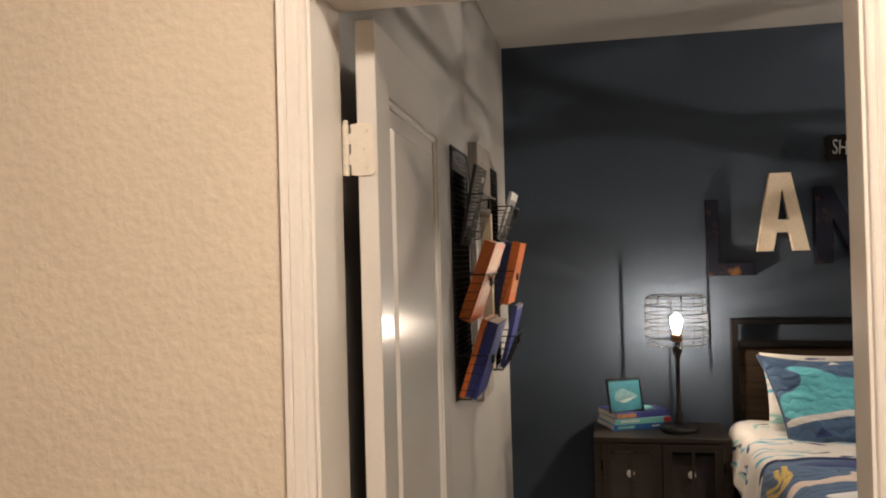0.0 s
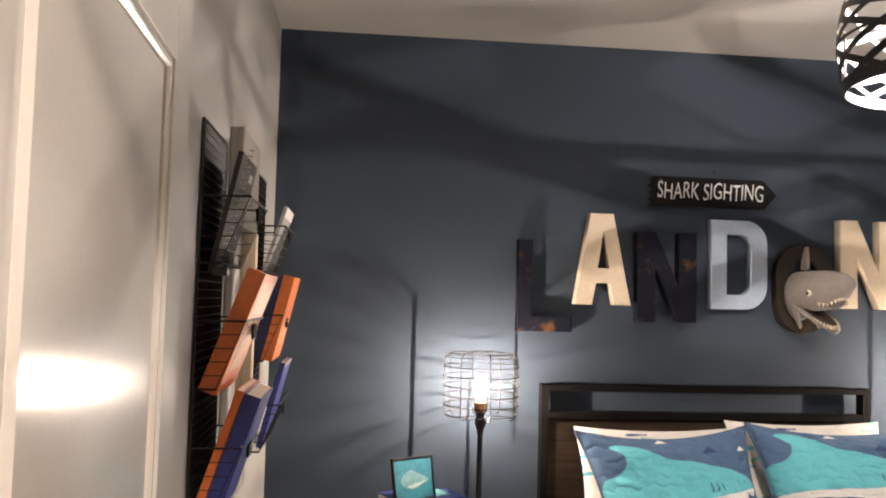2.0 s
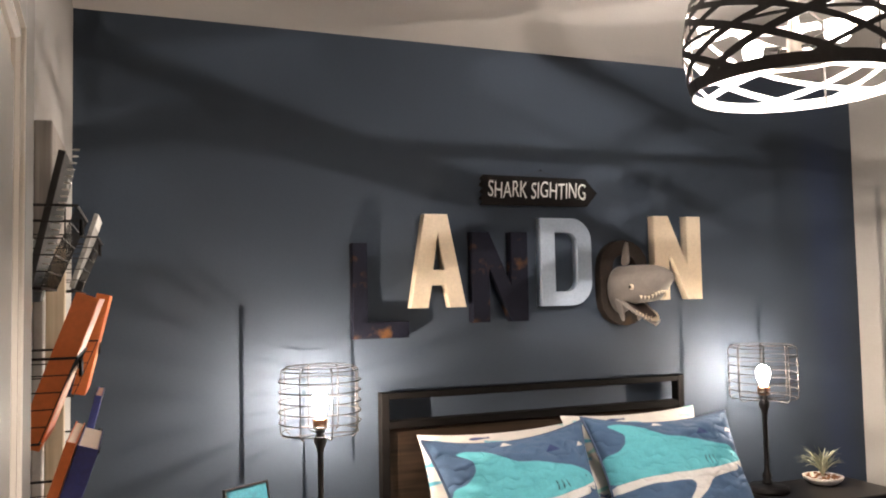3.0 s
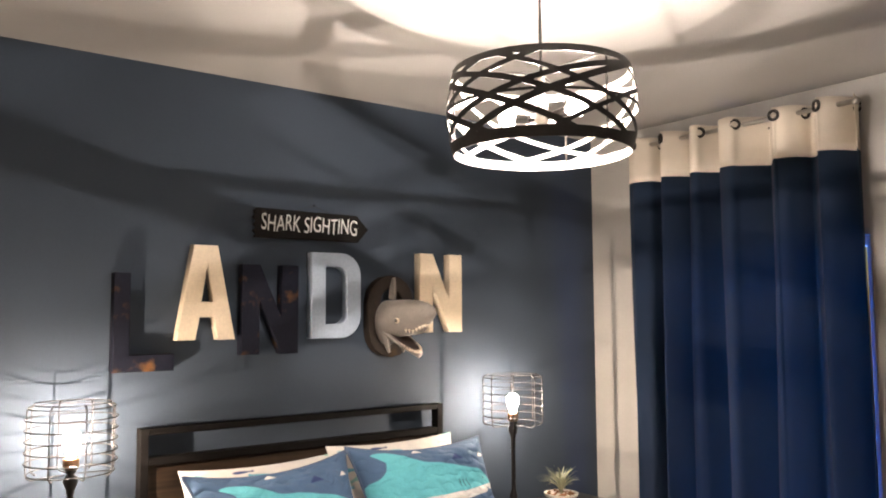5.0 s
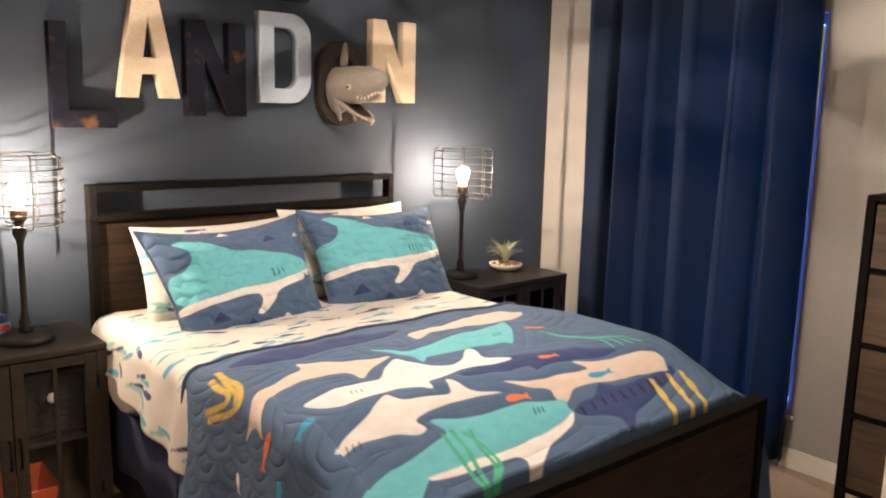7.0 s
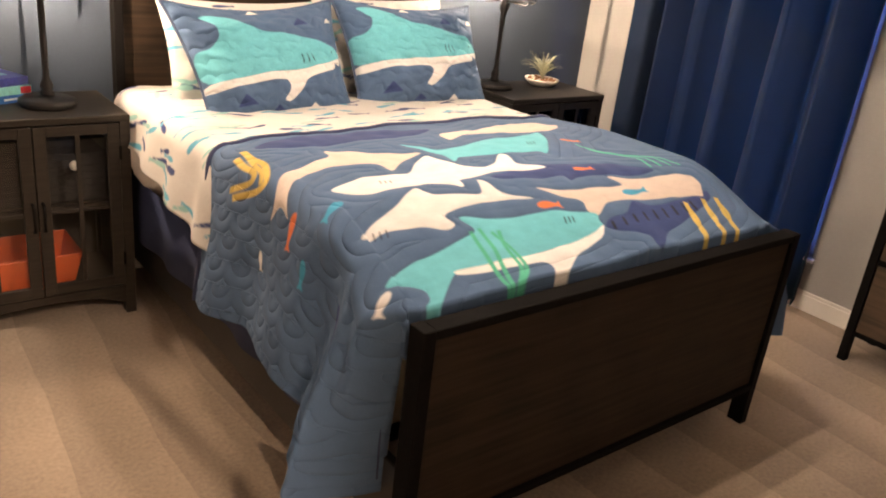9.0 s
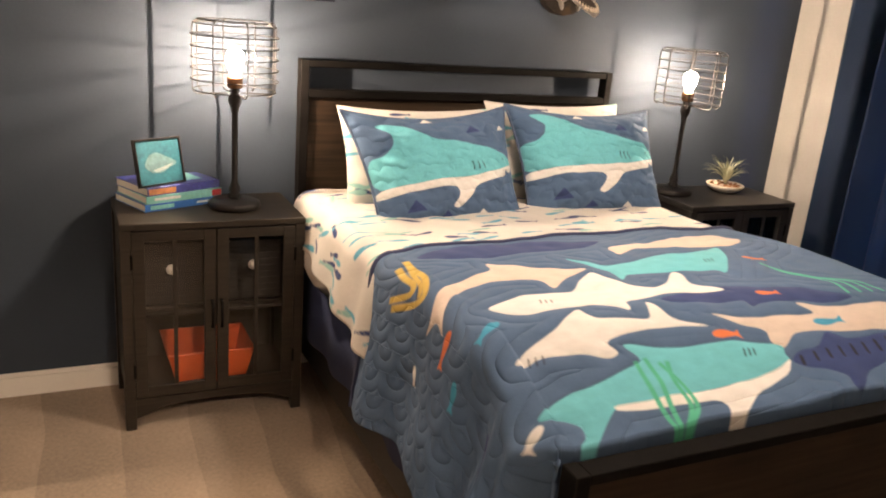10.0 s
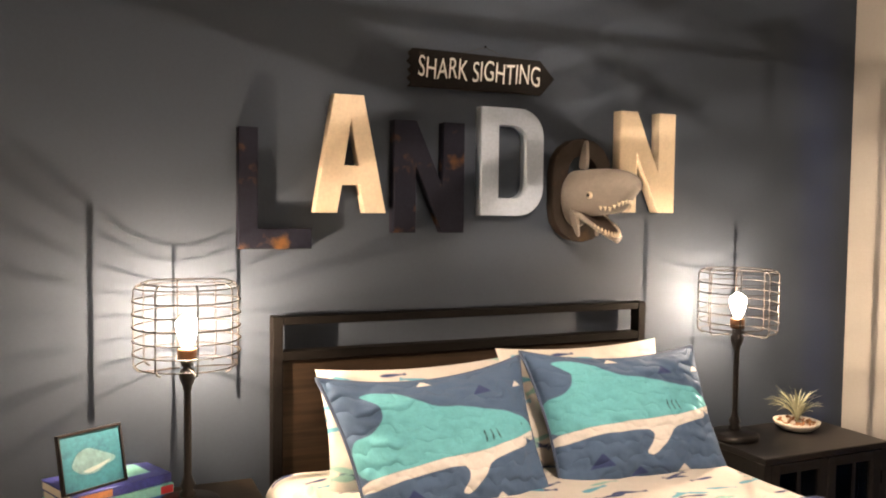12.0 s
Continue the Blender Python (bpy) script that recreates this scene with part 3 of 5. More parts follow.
def build_bed():
    bed = thing("bed", ((BED_L + BED_R) / 2, (FB_Y + HB_Y) / 2, 0), label="dark walnut bed frame with black steel edging", category="bed")
    ox, oy = (BED_L + BED_R) / 2, (FB_Y + HB_Y) / 2
    x0, x1 = 0.682 - ox, 2.112 - ox
    hy0, hy1 = HB_Y - oy, 4.565 - oy
    for a in (x0, x1 - 0.032):
        part("headboard_post", boxed(a, a + 0.032, hy0, hy1, 0, 1.287, 0.002), STEEL, bed)
    for za, zb, nm in ((1.260, 1.287, "headboard_rail"), (1.145, 1.176, "headboard_rail"), (0.40, 0.43, "headboard_rail")):
        part(nm, boxed(x0 + 0.032, x1 - 0.032, hy0 + 0.001, hy1 - 0.001, za, zb - 0.001, 0.002), STEEL, bed)
    part("headboard_panel", boxed(x0 + 0.032, x1 - 0.032, hy0 + 0.016, hy1 - 0.012, 0.43, 1.145, 0.001), BEDWOOD, bed, "dark walnut panel")
    f0, f1 = BED_L - ox, BED_R - ox
    fy0, fy1 = FB_Y - oy, FB_Y + 0.055 - oy
    for a in (f0, f1 - 0.034):
        part("footboard_post", boxed(a, a + 0.034, fy0, fy1, 0.0, 0.705, 0.002), STEEL, bed)
    for za, zb in ((0.68, 0.704), (0.135, 0.16)):
        part("footboard_rail", boxed(f0 + 0.034, f1 - 0.034, fy0 + 0.001, fy1 - 0.001, za, zb, 0.002), STEEL, bed)
    part("footboard_panel", boxed(f0 + 0.034, f1 - 0.034, fy0 + 0.012, fy1 - 0.012, 0.16, 0.68, 0.001), BEDWOOD, bed, "dark walnut panel")
    for a, b in ((f0 + 0.004, f0 + 0.03), (x1 - 0.03 + 0.01, x1 - 0.002)):
        part("side_rail", boxed(a, b, fy1, hy0, 0.13, 0.33, 0.003), STANDBLACK, bed, "dark side rail")
    for k in range(8):
        y = fy1 + 0.12 + k * 0.235
        part("slat", boxed(f0 + 0.03, x1 - 0.03, y, y + 0.07, 0.30, 0.32, 0.002), BEDWOOD, bed)


build_bed()
MX0, MX1 = 0.72, 2.07


def top_z(t):
    """Height of the bedding along the bed."""
    k = min(1, max(0, (3.0 - t) / 0.42))
    k = k * k * (3 - 2 * k)
    h = min(1, max(0, (t - 3.3) / 0.45))
    return 0.83 - 0.125 * k - 0.035 * h * h * (3 - 2 * h)


def drape(s, t, lift=0.0, flare=10.0):
    """Place of a cloth point: s across the bed, t along it; past the edges the cloth bends down the sides."""
    zt, r, a_end = top_z(t) + lift, 0.07 + lift, radians(90 - flare)
    for sg, e in ((-1, MX0), (1, MX1)):
        d = (s - e) * sg
        if d > 0:
            a = min(d / r, a_end)
            rest = max(0, d - r * a_end)
            return Vector((e + sg * (r * math.sin(a) + rest * math.cos(a_end)), t, zt - r * (1 - math.cos(a)) - rest * math.sin(a_end)))
    return Vector((s, t, zt))


def cloth(name, ss, ts, place, material, parent, label="", fields=None, hide=None):
    """A cloth sheet over a grid of s and t; fields: print outlines as distances for each ink."""
    S, T = np.meshgrid(ss, ts)
    ns, n_t = len(ss), len(ts)
    vs = [place(float(a), float(b)) for a, b in zip(S.ravel(), T.ravel())]
    fs = []
    for j in range(n_t - 1):
        for i in range(ns - 1):
            q = j * ns + i
            fs.append((q, q + 1, q + ns + 1, q + ns))
    me = bpy.data.meshes.new(name)
    me.from_pydata(vs, [], fs)
    me.polygons.foreach_set("use_smooth", np.ones(len(fs), dtype=bool))
    uv = me.uv_layers.new(name="UVMap")
    st = np.stack([S.ravel(), T.ravel()], 1)
    idx = np.empty(len(me.loops), dtype=np.int32)
    me.loops.foreach_get("vertex_index", idx)
    uv.data.foreach_set("uv", st[idx].astype(np.float32).ravel())
    for ink, f in (fields or {}).items():
        at = me.attributes.new(ink, "FLOAT", "POINT")
        at.data.foreach_set("value", f(st).astype(np.float32))
    me.materials.append(material)
    ob = new(name, me)
    ob.parent = parent
    if label:
        ob["label"] = label
    return ob


def distance(P, poly, reach=0.03):
    """Distance of points from an outline, negative inside."""
    poly = np.asarray(poly, float)
    out = np.full(len(P), 0.2)
    lo, hi = poly.min(0) - reach, poly.max(0) + reach
    near = np.all((P > lo) & (P < hi), axis=1)
    Q = P[near]
    if not len(Q):
        return out
    d, ins = np.full(len(Q), 9.0), np.zeros(len(Q), bool)
    for a, b in zip(poly, np.roll(poly, -1, 0)):
        e = b - a
        w = Q - a
        k = np.clip((w @ e) / (e @ e + 1e-12), 0, 1)
        d = np.minimum(d, np.hypot(*(w - k[:, None] * e).T))
        c = (a[1] > Q[:, 1]) != (b[1] > Q[:, 1])
        xi = a[0] + (Q[:, 1] - a[1]) * e[0] / (e[1] if abs(e[1]) > 1e-12 else 1e-12)
        ins ^= c & (Q[:, 0] < xi)
    out[near] = np.where(ins, -d, d)
    return out


def union(polys):
    def f(P):
        out = np.full(len(P), 0.2)
        for p in polys:
            out = np.minimum(out, distance(P, p))
        return out
    return f


def along(head, tail, pts, thick, bend=0.0, side=1):
    """Lays an outline drawn from nose (0) to tail (1) between two places."""
    h, t = np.array(head, float), np.array(tail, float)
    d = t - h
    L = np.hypot(*d)
    d /= L
    n = np.array((-d[1], d[0])) * side
    return [h + d * (u * L) + n * (v * thick + bend * 4 * u * (1 - u)) for u, v in pts]


def smooth(pts, n=3):
    """Rounds an outline by cutting its corners."""
    P = np.array(pts, float)
    for _ in range(n):
        Q = np.roll(P, -1, 0)
        P = np.stack([0.8 * P + 0.2 * Q, 0.2 * P + 0.8 * Q], 1).reshape(-1, 2)
    return P


SLIM = [(0, 0.0), (0.05, 0.6), (0.25, 1.0), (0.5, 0.9), (0.8, 0.35), (1.0, 1.3), (0.95, 0.0), (1.02, -1.0), (0.8, -0.35), (0.5, -0.8), (0.25, -1.0), (0.05, -0.6)]


def slim(head, tail, thick, bend=0.0, side=1):
    return smooth(along(head, tail, SLIM, thick, bend, side), 2)


def ribbon(p, q, w, wob, waves=1.5):
    """A wavy strip, as of seaweed."""
    p, q = np.array(p, float), np.array(q, float)
    d = q - p
    n = np.array((-d[1], d[0])) / np.hypot(*d)
    u = np.linspace(0, 1, 22)
    mid = p + d * u[:, None] + n * (wob * np.sin(u * waves * 2 * np.pi))[:, None]
    ww = (w / 2) * np.sqrt(np.clip(1 - (2 * u - 1) ** 6, 0.02, 1))
    return np.vstack([mid + n * ww[:, None], (mid - n * ww[:, None])[::-1]])


def tick(p, q, w):
    return ribbon(p, q, w, 0.0)


COTTON_BLUE, TEAL, CREAM, PEACH, INK_NAVY = (0.068, 0.122, 0.218), (0.13, 0.47, 0.54), (0.73, 0.70, 0.67), (0.62, 0.51, 0.44), (0.030, 0.050, 0.15)
PALE, GREEN, YELLOW, ORANGE, SKY, BLACK = (0.72, 0.71, 0.70), (0.07, 0.42, 0.27), (0.60, 0.42, 0.11), (0.70, 0.17, 0.06), (0.04, 0.30, 0.48), (0.015, 0.016, 0.025)


def build_bedding():
    mattress = thing("mattress", (0, 0, 0), label="mattress in a cream sheet printed with small sharks", category="mattress")
    mattress.location = (1.395, 3.55, 0.33)
    bm = boxed(0.715 - 1.395, 2.075 - 1.395, 2.74 - 3.55, 4.505 - 3.55, -0.01, 0.365, 0.05, seg=4)
    part("core", bm, mat("cream_cotton", (0.62, 0.55, 0.45), 0.9, var=0.08, scale=8, bump=0.03, bump_scale=500), mattress, "cream fitted sheet", True)

    # fields of the small print on the sheets
    rng = random.Random(11)
    groups = {"ink_navy": [], "ink_teal": [], "ink_sky": []}
    for i in range(250):
        c = np.array((rng.uniform(0.3, 2.3), rng.uniform(3.45, 4.5)))
        if c[0] < 0.66:
            a = radians(90 + rng.uniform(-25, 25))
        else:
            a = radians(rng.uniform(-20, 20) + (180 if rng.random() < 0.5 else 0))
        d = np.array((math.cos(a), math.sin(a))) * rng.uniform(0.040, 0.060)
        groups[rng.choice(list(groups))].append(slim(c - d, c + d, rng.uniform(0.008, 0.012)))
    sheet_inks = [("ink_navy", INK_NAVY), ("ink_teal", (0.25, 0.45, 0.42)), ("ink_sky", (0.10, 0.35, 0.48))]
    SHEET = cloth_print("shark_print_cotton", (0.60, 0.565, 0.525), sheet_inks)
    fields = {k: union(v) for k, v in groups.items()}

    def sheet_place(a, t):
        # the hanging edge runs down towards the foot and ripples
        p = drape(a, t, 0.004, 12)
        w = max(0.0, MX0 - a)
        n = noise.noise(Vector((a * 6, t * 6, 0))) * 0.006
        if w > 0:
            p.x += 0.05 * w * math.sin(t * 26) + n - 0.02 * w
            p.y -= w * 0.10
        else:
            p.z += n + 0.004 * noise.noise(Vector((a * 14, t * 9, 3)))
        return p

    ss = np.arange(0.0, 1.0001, 0.01)
    sheet = thing("top_sheet", (1.395, 3.9, 0.8), label="cream cotton sheet printed with small sharks, folded over", category="sheet")

    def hung(u, t):
        left = MX0 - (0.20 + 0.12 * min(1, max(0, (4.25 - t) / 0.75)))
        return sheet_place(left + (MX1 + 0.25 - left) * u, t) - Vector((1.395, 3.9, 0.8))
    ts = np.arange(3.50, 4.46, 0.01)
    uu = np.linspace(0, 1, 220)
    ob = cloth("cover", uu, ts, hung, SHEET, sheet)
    me = ob.data
    # print fields follow the cloth itself
    U, T = np.meshgrid(uu, ts)
    left = MX0 - (0.20 + 0.12 * np.clip((4.25 - T) / 0.75, 0, 1))
    st = np.stack([(left + (MX1 + 0.25 - left) * U).ravel(), T.ravel()], 1)
    for ink, f in fields.items():
        me.attributes.new(ink, "FLOAT", "POINT").data.foreach_set("value", f(st).astype(np.float32))
    idx = np.empty(len(me.loops), dtype=np.int32)
    me.loops.foreach_get("vertex_index", idx)
    me.uv_layers[0].data.foreach_set("uv", st[idx].astype(np.float32).ravel())
    ob.modifiers.new("thick", "SOLIDIFY").thickness = 0.003

    # rumpled side of the fitted sheet by the headboard
    rump = thing("blanket_bundle", (0.70, 4.28, 0.62), label="rumpled cream printed blanket hanging by the headboard", category="blanket")

    def bulge(a, t):
        r = 0.118 * math.sin(min(1, max(0, (t - 4.0) / 0.46)) * math.pi) ** 0.5
        th = radians(-5 + a * 190)
        r *= 1 + 0.06 * math.sin(t * 31 + a * 5) + 0.12 * noise.noise(Vector((a * 4, t * 9, 2)))
        return Vector((-r * 0.95 * math.sin(th) + 0.045, t - 4.28, 0.015 + 1.45 * r * math.cos(th)))
    ob = cloth("cover", np.linspace(0, 1, 60), np.linspace(4.0, 4.46, 60), bulge, SHEET, rump, fields={k: (lambda P, f=f, k=k: f(np.stack([0.5 - P[:, 0] * 0.3, P[:, 1]], 1)) + (0.2 if k == "ink_navy" else 0)) for k, f in fields.items()})

    # quilt
    inks, add = {}, lambda k, *p: inks.setdefault(k, []).extend(p)
    def animal(ink, pts):
        add(ink, smooth(pts, 2))
        animals.append(np.array(pts, float))

    def strand(ink, w, *pts):
        """A strip of seaweed along a bent line."""
        q = np.array(pts, float)
        k = np.linspace(0, len(q) - 1, 8 * (len(q) - 1) + 1)
        m = np.stack([np.interp(k, range(len(q)), q[:, c]) for c in (0, 1)], 1)
        for _ in range(14):
            m[1:-1] = (m[:-2] + 2 * m[1:-1] + m[2:]) / 4
        d = np.gradient(m, axis=0)
        n = np.stack([-d[:, 1], d[:, 0]], 1) / np.hypot(*d.T)[:, None]
        add(ink, np.vstack([m + n * w / 2, (m - n * w / 2)[::-1]]))

    animals = []
    # two navy sharks at the head and in the middle, a striped one at the foot
    animal("ink_navy", [(0.738, 3.504), (0.84, 3.575), (1.03, 3.60), (1.19, 3.582), (1.33, 3.52), (1.42, 3.53), (1.31, 3.45), (1.19, 3.444), (1.07, 3.432), (0.91, 3.432), (0.83, 3.462)])
    animal("ink_navy", [(1.21, 3.0), (1.29, 3.015), (1.39, 3.045), (1.51, 3.02), (1.63, 2.995), (1.70, 2.998), (1.770, 2.955), (1.85, 2.912), (1.740, 2.902), (1.614, 2.925), (1.494, 2.925), (1.446, 2.905), (1.446, 2.940), (1.326, 2.950), (1.224, 2.965)])
    animal("ink_navy", [(1.43, 2.745), (1.47, 2.765), (1.545, 2.765), (1.62, 2.815), (1.64, 2.80), (1.67, 2.782), (1.80, 2.785), (1.91, 2.79), (1.985, 2.812), (1.97, 2.775), (1.85, 2.735), (1.71, 2.695), (1.63, 2.68), (1.555, 2.625), (1.53, 2.63), (1.55, 2.67), (1.51, 2.695), (1.46, 2.72)])
    # peach sharks
    animal("ink_peach", [(0.545, 3.165), (0.612, 3.155), (0.66, 3.19), (0.714, 3.236), (0.81, 3.285), (0.895, 3.312), (0.905, 3.385), (0.955, 3.35), (1.01, 3.305), (1.075, 3.278), (1.18, 3.255), (1.09, 3.222), (1.045, 3.192), (0.984, 3.14), (0.985, 3.198), (0.90, 3.222), (0.792, 3.222), (0.702, 3.168), (0.66, 3.132), (0.595, 3.06), (0.618, 3.108), (0.612, 3.132)])
    animal("ink_peach", [(1.36, 3.435), (1.464, 3.465), (1.596, 3.495), (1.76, 3.552), (1.92, 3.564), (1.96, 3.47), (1.89, 3.40), (1.82, 3.37), (1.74, 3.38), (1.62, 3.396), (1.506, 3.39), (1.446, 3.408), (1.335, 3.33)])
    animal("ink_peach", [(1.28, 2.905), (1.428, 2.870), (1.50, 2.875), (1.62, 2.870), (1.644, 2.875), (1.602, 2.922), (1.674, 2.898), (1.80, 2.885), (1.93, 2.888), (1.985, 2.875), (1.99, 2.84), (1.965, 2.815), (1.94, 2.785), (1.90, 2.79), (1.806, 2.80), (1.68, 2.81), (1.524, 2.825), (1.434, 2.775), (1.412, 2.80), (1.428, 2.835), (1.35, 2.865)])
    # white sharks
    animal("ink_pale", [(0.738, 3.06), (0.798, 3.086), (0.882, 3.112), (0.966, 3.110), (1.035, 3.122), (1.10, 3.19), (1.165, 3.232), (1.172, 3.174), (1.20, 3.108), (1.254, 3.074), (1.32, 3.096), (1.40, 3.178), (1.422, 3.155), (1.39, 3.075), (1.46, 3.002), (1.35, 3.01), (1.284, 3.03), (1.19, 3.018), (1.12, 3.022), (1.092, 2.950), (1.062, 3.0), (1.008, 3.02), (0.924, 3.010), (0.834, 3.004), (0.78, 3.014)])
    animal("ink_cream", [(0.702, 2.845), (0.738, 2.875), (0.786, 2.900), (0.852, 2.925), (0.900, 2.960), (0.965, 3.004), (0.966, 2.965), (0.978, 2.940), (1.050, 2.930), (1.122, 2.915), (1.146, 2.960), (1.165, 2.998), (1.176, 2.975), (1.182, 2.905), (1.278, 2.860), (1.194, 2.880), (1.128, 2.885), (1.032, 2.880), (0.948, 2.865), (0.972, 2.830), (0.936, 2.820), (0.876, 2.845), (0.834, 2.850), (0.768, 2.855), (0.726, 2.840)])
    # teal sharks, the big one with a cream belly
    animal("ink_teal", [(0.684, 2.705), (0.732, 2.740), (0.798, 2.760), (0.840, 2.760), (0.906, 2.775), (0.960, 2.790), (1.020, 2.805), (0.984, 2.850), (1.014, 2.850), (1.098, 2.825), (1.242, 2.820), (1.362, 2.805), (1.446, 2.790), (1.428, 2.765), (1.434, 2.750), (1.374, 2.725), (1.266, 2.710), (1.134, 2.705), (1.020, 2.705), (0.924, 2.705), (0.876, 2.705), (0.834, 2.675), (0.768, 2.615), (0.732, 2.625), (0.768, 2.650), (0.774, 2.680), (0.738, 2.700)])
    add("ink_cream", smooth([(1.440, 2.755), (1.398, 2.715), (1.332, 2.695), (1.266, 2.680), (1.200, 2.640), (1.152, 2.610), (1.122, 2.615), (1.152, 2.655), (1.140, 2.675), (1.074, 2.680), (0.966, 2.685), (0.876, 2.695), (0.870, 2.710), (0.948, 2.710), (1.056, 2.710), (1.176, 2.705), (1.278, 2.715), (1.374, 2.730)], 1))
    animal("ink_teal", [(1.14, 3.36), (1.242, 3.27), (1.338, 3.278), (1.464, 3.314), (1.62, 3.318), (1.752, 3.37), (1.722, 3.306), (1.672, 3.234), (1.572, 3.128), (1.56, 3.164), (1.458, 3.166), (1.356, 3.182), (1.26, 3.194), (1.205, 3.14), (1.216, 3.192), (1.218, 3.234), (1.18, 3.288)])
    for a, b in (((0.45, 3.186), (0.385, 3.178)), ((0.696, 2.695), (0.642, 2.660))):
        add("ink_cream", slim(a, b, 0.011))
    add("ink_navy", slim((0.546, 2.795), (0.480, 2.760), 0.022))
    # seaweed
    strand("ink_green", 0.013, (0.996, 2.805), (0.996, 2.735), (0.978, 2.665), (0.984, 2.610))
    strand("ink_green", 0.013, (1.026, 2.810), (1.032, 2.750), (1.008, 2.685), (0.990, 2.610))
    strand("ink_green", 0.013, (1.080, 2.795), (1.062, 2.740), (1.068, 2.675), (1.002, 2.615))
    strand("ink_green", 0.012, (1.056, 2.795), (1.086, 2.735), (1.080, 2.665), (0.996, 2.610))
    for k in range(4):
        strand("ink_green", 0.011, (1.76 + 0.01 * k, 3.19 - 0.03 * k), (1.79 + 0.03 * k, 3.09 - 0.02 * k), (1.86 + 0.03 * k, 3.04 - 0.01 * k), (1.84 + 0.05 * k, 2.93))
    strand("ink_yellow", 0.021, (0.708, 3.48), (0.69, 3.39), (0.702, 3.324), (0.66, 3.234), (0.612, 3.246), (0.564, 3.36))
    strand("ink_yellow", 0.020, (0.67, 3.45), (0.655, 3.372), (0.662, 3.31), (0.625, 3.29), (0.582, 3.385))
    strand("ink_yellow", 0.016, (0.70, 3.45), (0.675, 3.346), (0.672, 3.282), (0.637, 3.255))
    for x in (1.83, 1.92, 1.99):
        strand("ink_yellow", 0.017, (x, 2.775), (x - 0.045, 2.70), (x - 0.05, 2.66), (x - 0.09, 2.61))
        strand("ink_yellow", 0.012, (x - 0.01, 2.765), (x - 0.02, 2.70), (x - 0.065, 2.665), (x - 0.075, 2.615))
    for a, b in (((1.735, 3.24), (1.815, 3.22)), ((1.524, 2.975), (1.602, 2.965)), ((1.254, 2.840), (1.338, 2.830)), ((0.63, 3.05), (0.52, 3.034))):
        add("ink_orange", slim(a, b, 0.013))
    for a, b in (((0.738, 2.992), (0.654, 2.940)), ((0.540, 2.950), (0.462, 2.935)), ((1.608, 2.845), (1.722, 2.845))):
        add("ink_sky", slim(a, b, 0.012))
    # stripes, gills
    for k in range(9):
        x, y = 1.47 + 0.048 * k, 2.755 + 0.003 * k
        add("ink_black", tick((x, y), (x - 0.012, y - 0.030 - 0.002 * k), 0.010))
    for k in range(3):
        add("ink_black", tick((1.31 + 0.016 * k, 2.79), (1.30 + 0.016 * k, 2.768), 0.005), tick((0.745 + 0.018 * k, 2.862), (0.738 + 0.018 * k, 2.838), 0.004), tick((0.90 + 0.016 * k, 3.075), (0.89 + 0.016 * k, 3.05), 0.004), tick((1.60 + 0.014 * k, 3.26), (1.59 + 0.014 * k, 3.235), 0.004))

    def seams(P):
        """Stitching that echoes the animals on the top and runs in scallops down the side."""
        d = np.full(len(P), 0.20)
        for q in animals:
            e = distance(P, q, 0.15)
            d = np.minimum(d, np.where(e < 0, np.minimum(-0.45 * e, 0.020), e))
        echo = d / 0.040
        w, h = 0.115, 0.075
        row = np.floor(P[:, 0] / h)
        y = (P[:, 1] + 0.008 * np.sin(P[:, 0] * 23) + 0.5 * w * (row % 2)) / w
        scal = np.hypot((y - np.floor(y) - 0.5) * w, P[:, 0] - (row + 1) * h) / 0.0385
        return np.where(P[:, 0] < 0.60, scal, echo)
    palette = [("ink_navy", INK_NAVY), ("ink_peach", PEACH), ("ink_pale", PALE), ("ink_teal", TEAL), ("ink_cream", CREAM), ("ink_green", GREEN), ("ink_yellow", YELLOW), ("ink_orange", ORANGE), ("ink_sky", SKY), ("ink_black", BLACK)]
    QUILT = cloth_print("shark_quilt_cotton", COTTON_BLUE, palette, puff=0.6, stitch=True)
    quilt = thing("quilt", (1.395, 3.1, 0.8), label="slate blue quilt with sharks and seaweed, hanging over the bed", category="quilt")

    def edge_t(a):
        """The quilt's head edge bends towards the foot at the sides."""
        return 3.63 + 0.035 * max(0, min(1, (a - 0.8) / 1.2)) - 0.30 * max(0, 0.80 - a) * (1 if a > 0.55 else 0) - (0.075 if a <= 0.55 else 0)

    def quilt_place(a, u):
        t = 2.617 + (edge_t(a) - 2.617) * u
        d = max(MX0 - a, a - MX1, 0)
        foot = max(0.0, min(1, (3.05 - t) / 0.4))
        p = drape(a, t, 0.012, 9 + 6 * foot)
        pf = noise.noise(Vector((a * 5, t * 5, 7))) * 0.010 + noise.noise(Vector((a * 15, t * 15, 1))) * 0.004
        sg = -1 if a < MX0 else 1
        if u < 0.010:
            p.z -= (0.010 - u) / 0.010 * 0.12 * max(0, 1 - d / 0.06)
        if d > 0.0:
            k = min(1, max(0, d - 0.04) / 0.35)
            corner = max(0.0, min(1, (2.80 - t) / 0.16))
            p.x += sg * k * (0.020 * math.sin(t * 17 + 0.5) + 0.028 * foot * (1 + math.sin(t * 34 + 2.2))) + pf * min(1, d / 0.04) + sg * 0.022 * corner * min(1, d / 0.08)
            p.z += 0.05 * k * (1 - corner) * min(1, max(0, (3.5 - t) / 0.3)) - 0.03 * corner * k
            p.y += 0.012 * corner + 0.03 * k * corner
            p.x += sg * 0.042 * corner * k * (1 + math.sin((t + 0.10 * k) * 68 + 0.4)) * 0.7 + (0.09 * foot * k if sg > 0 else 0)
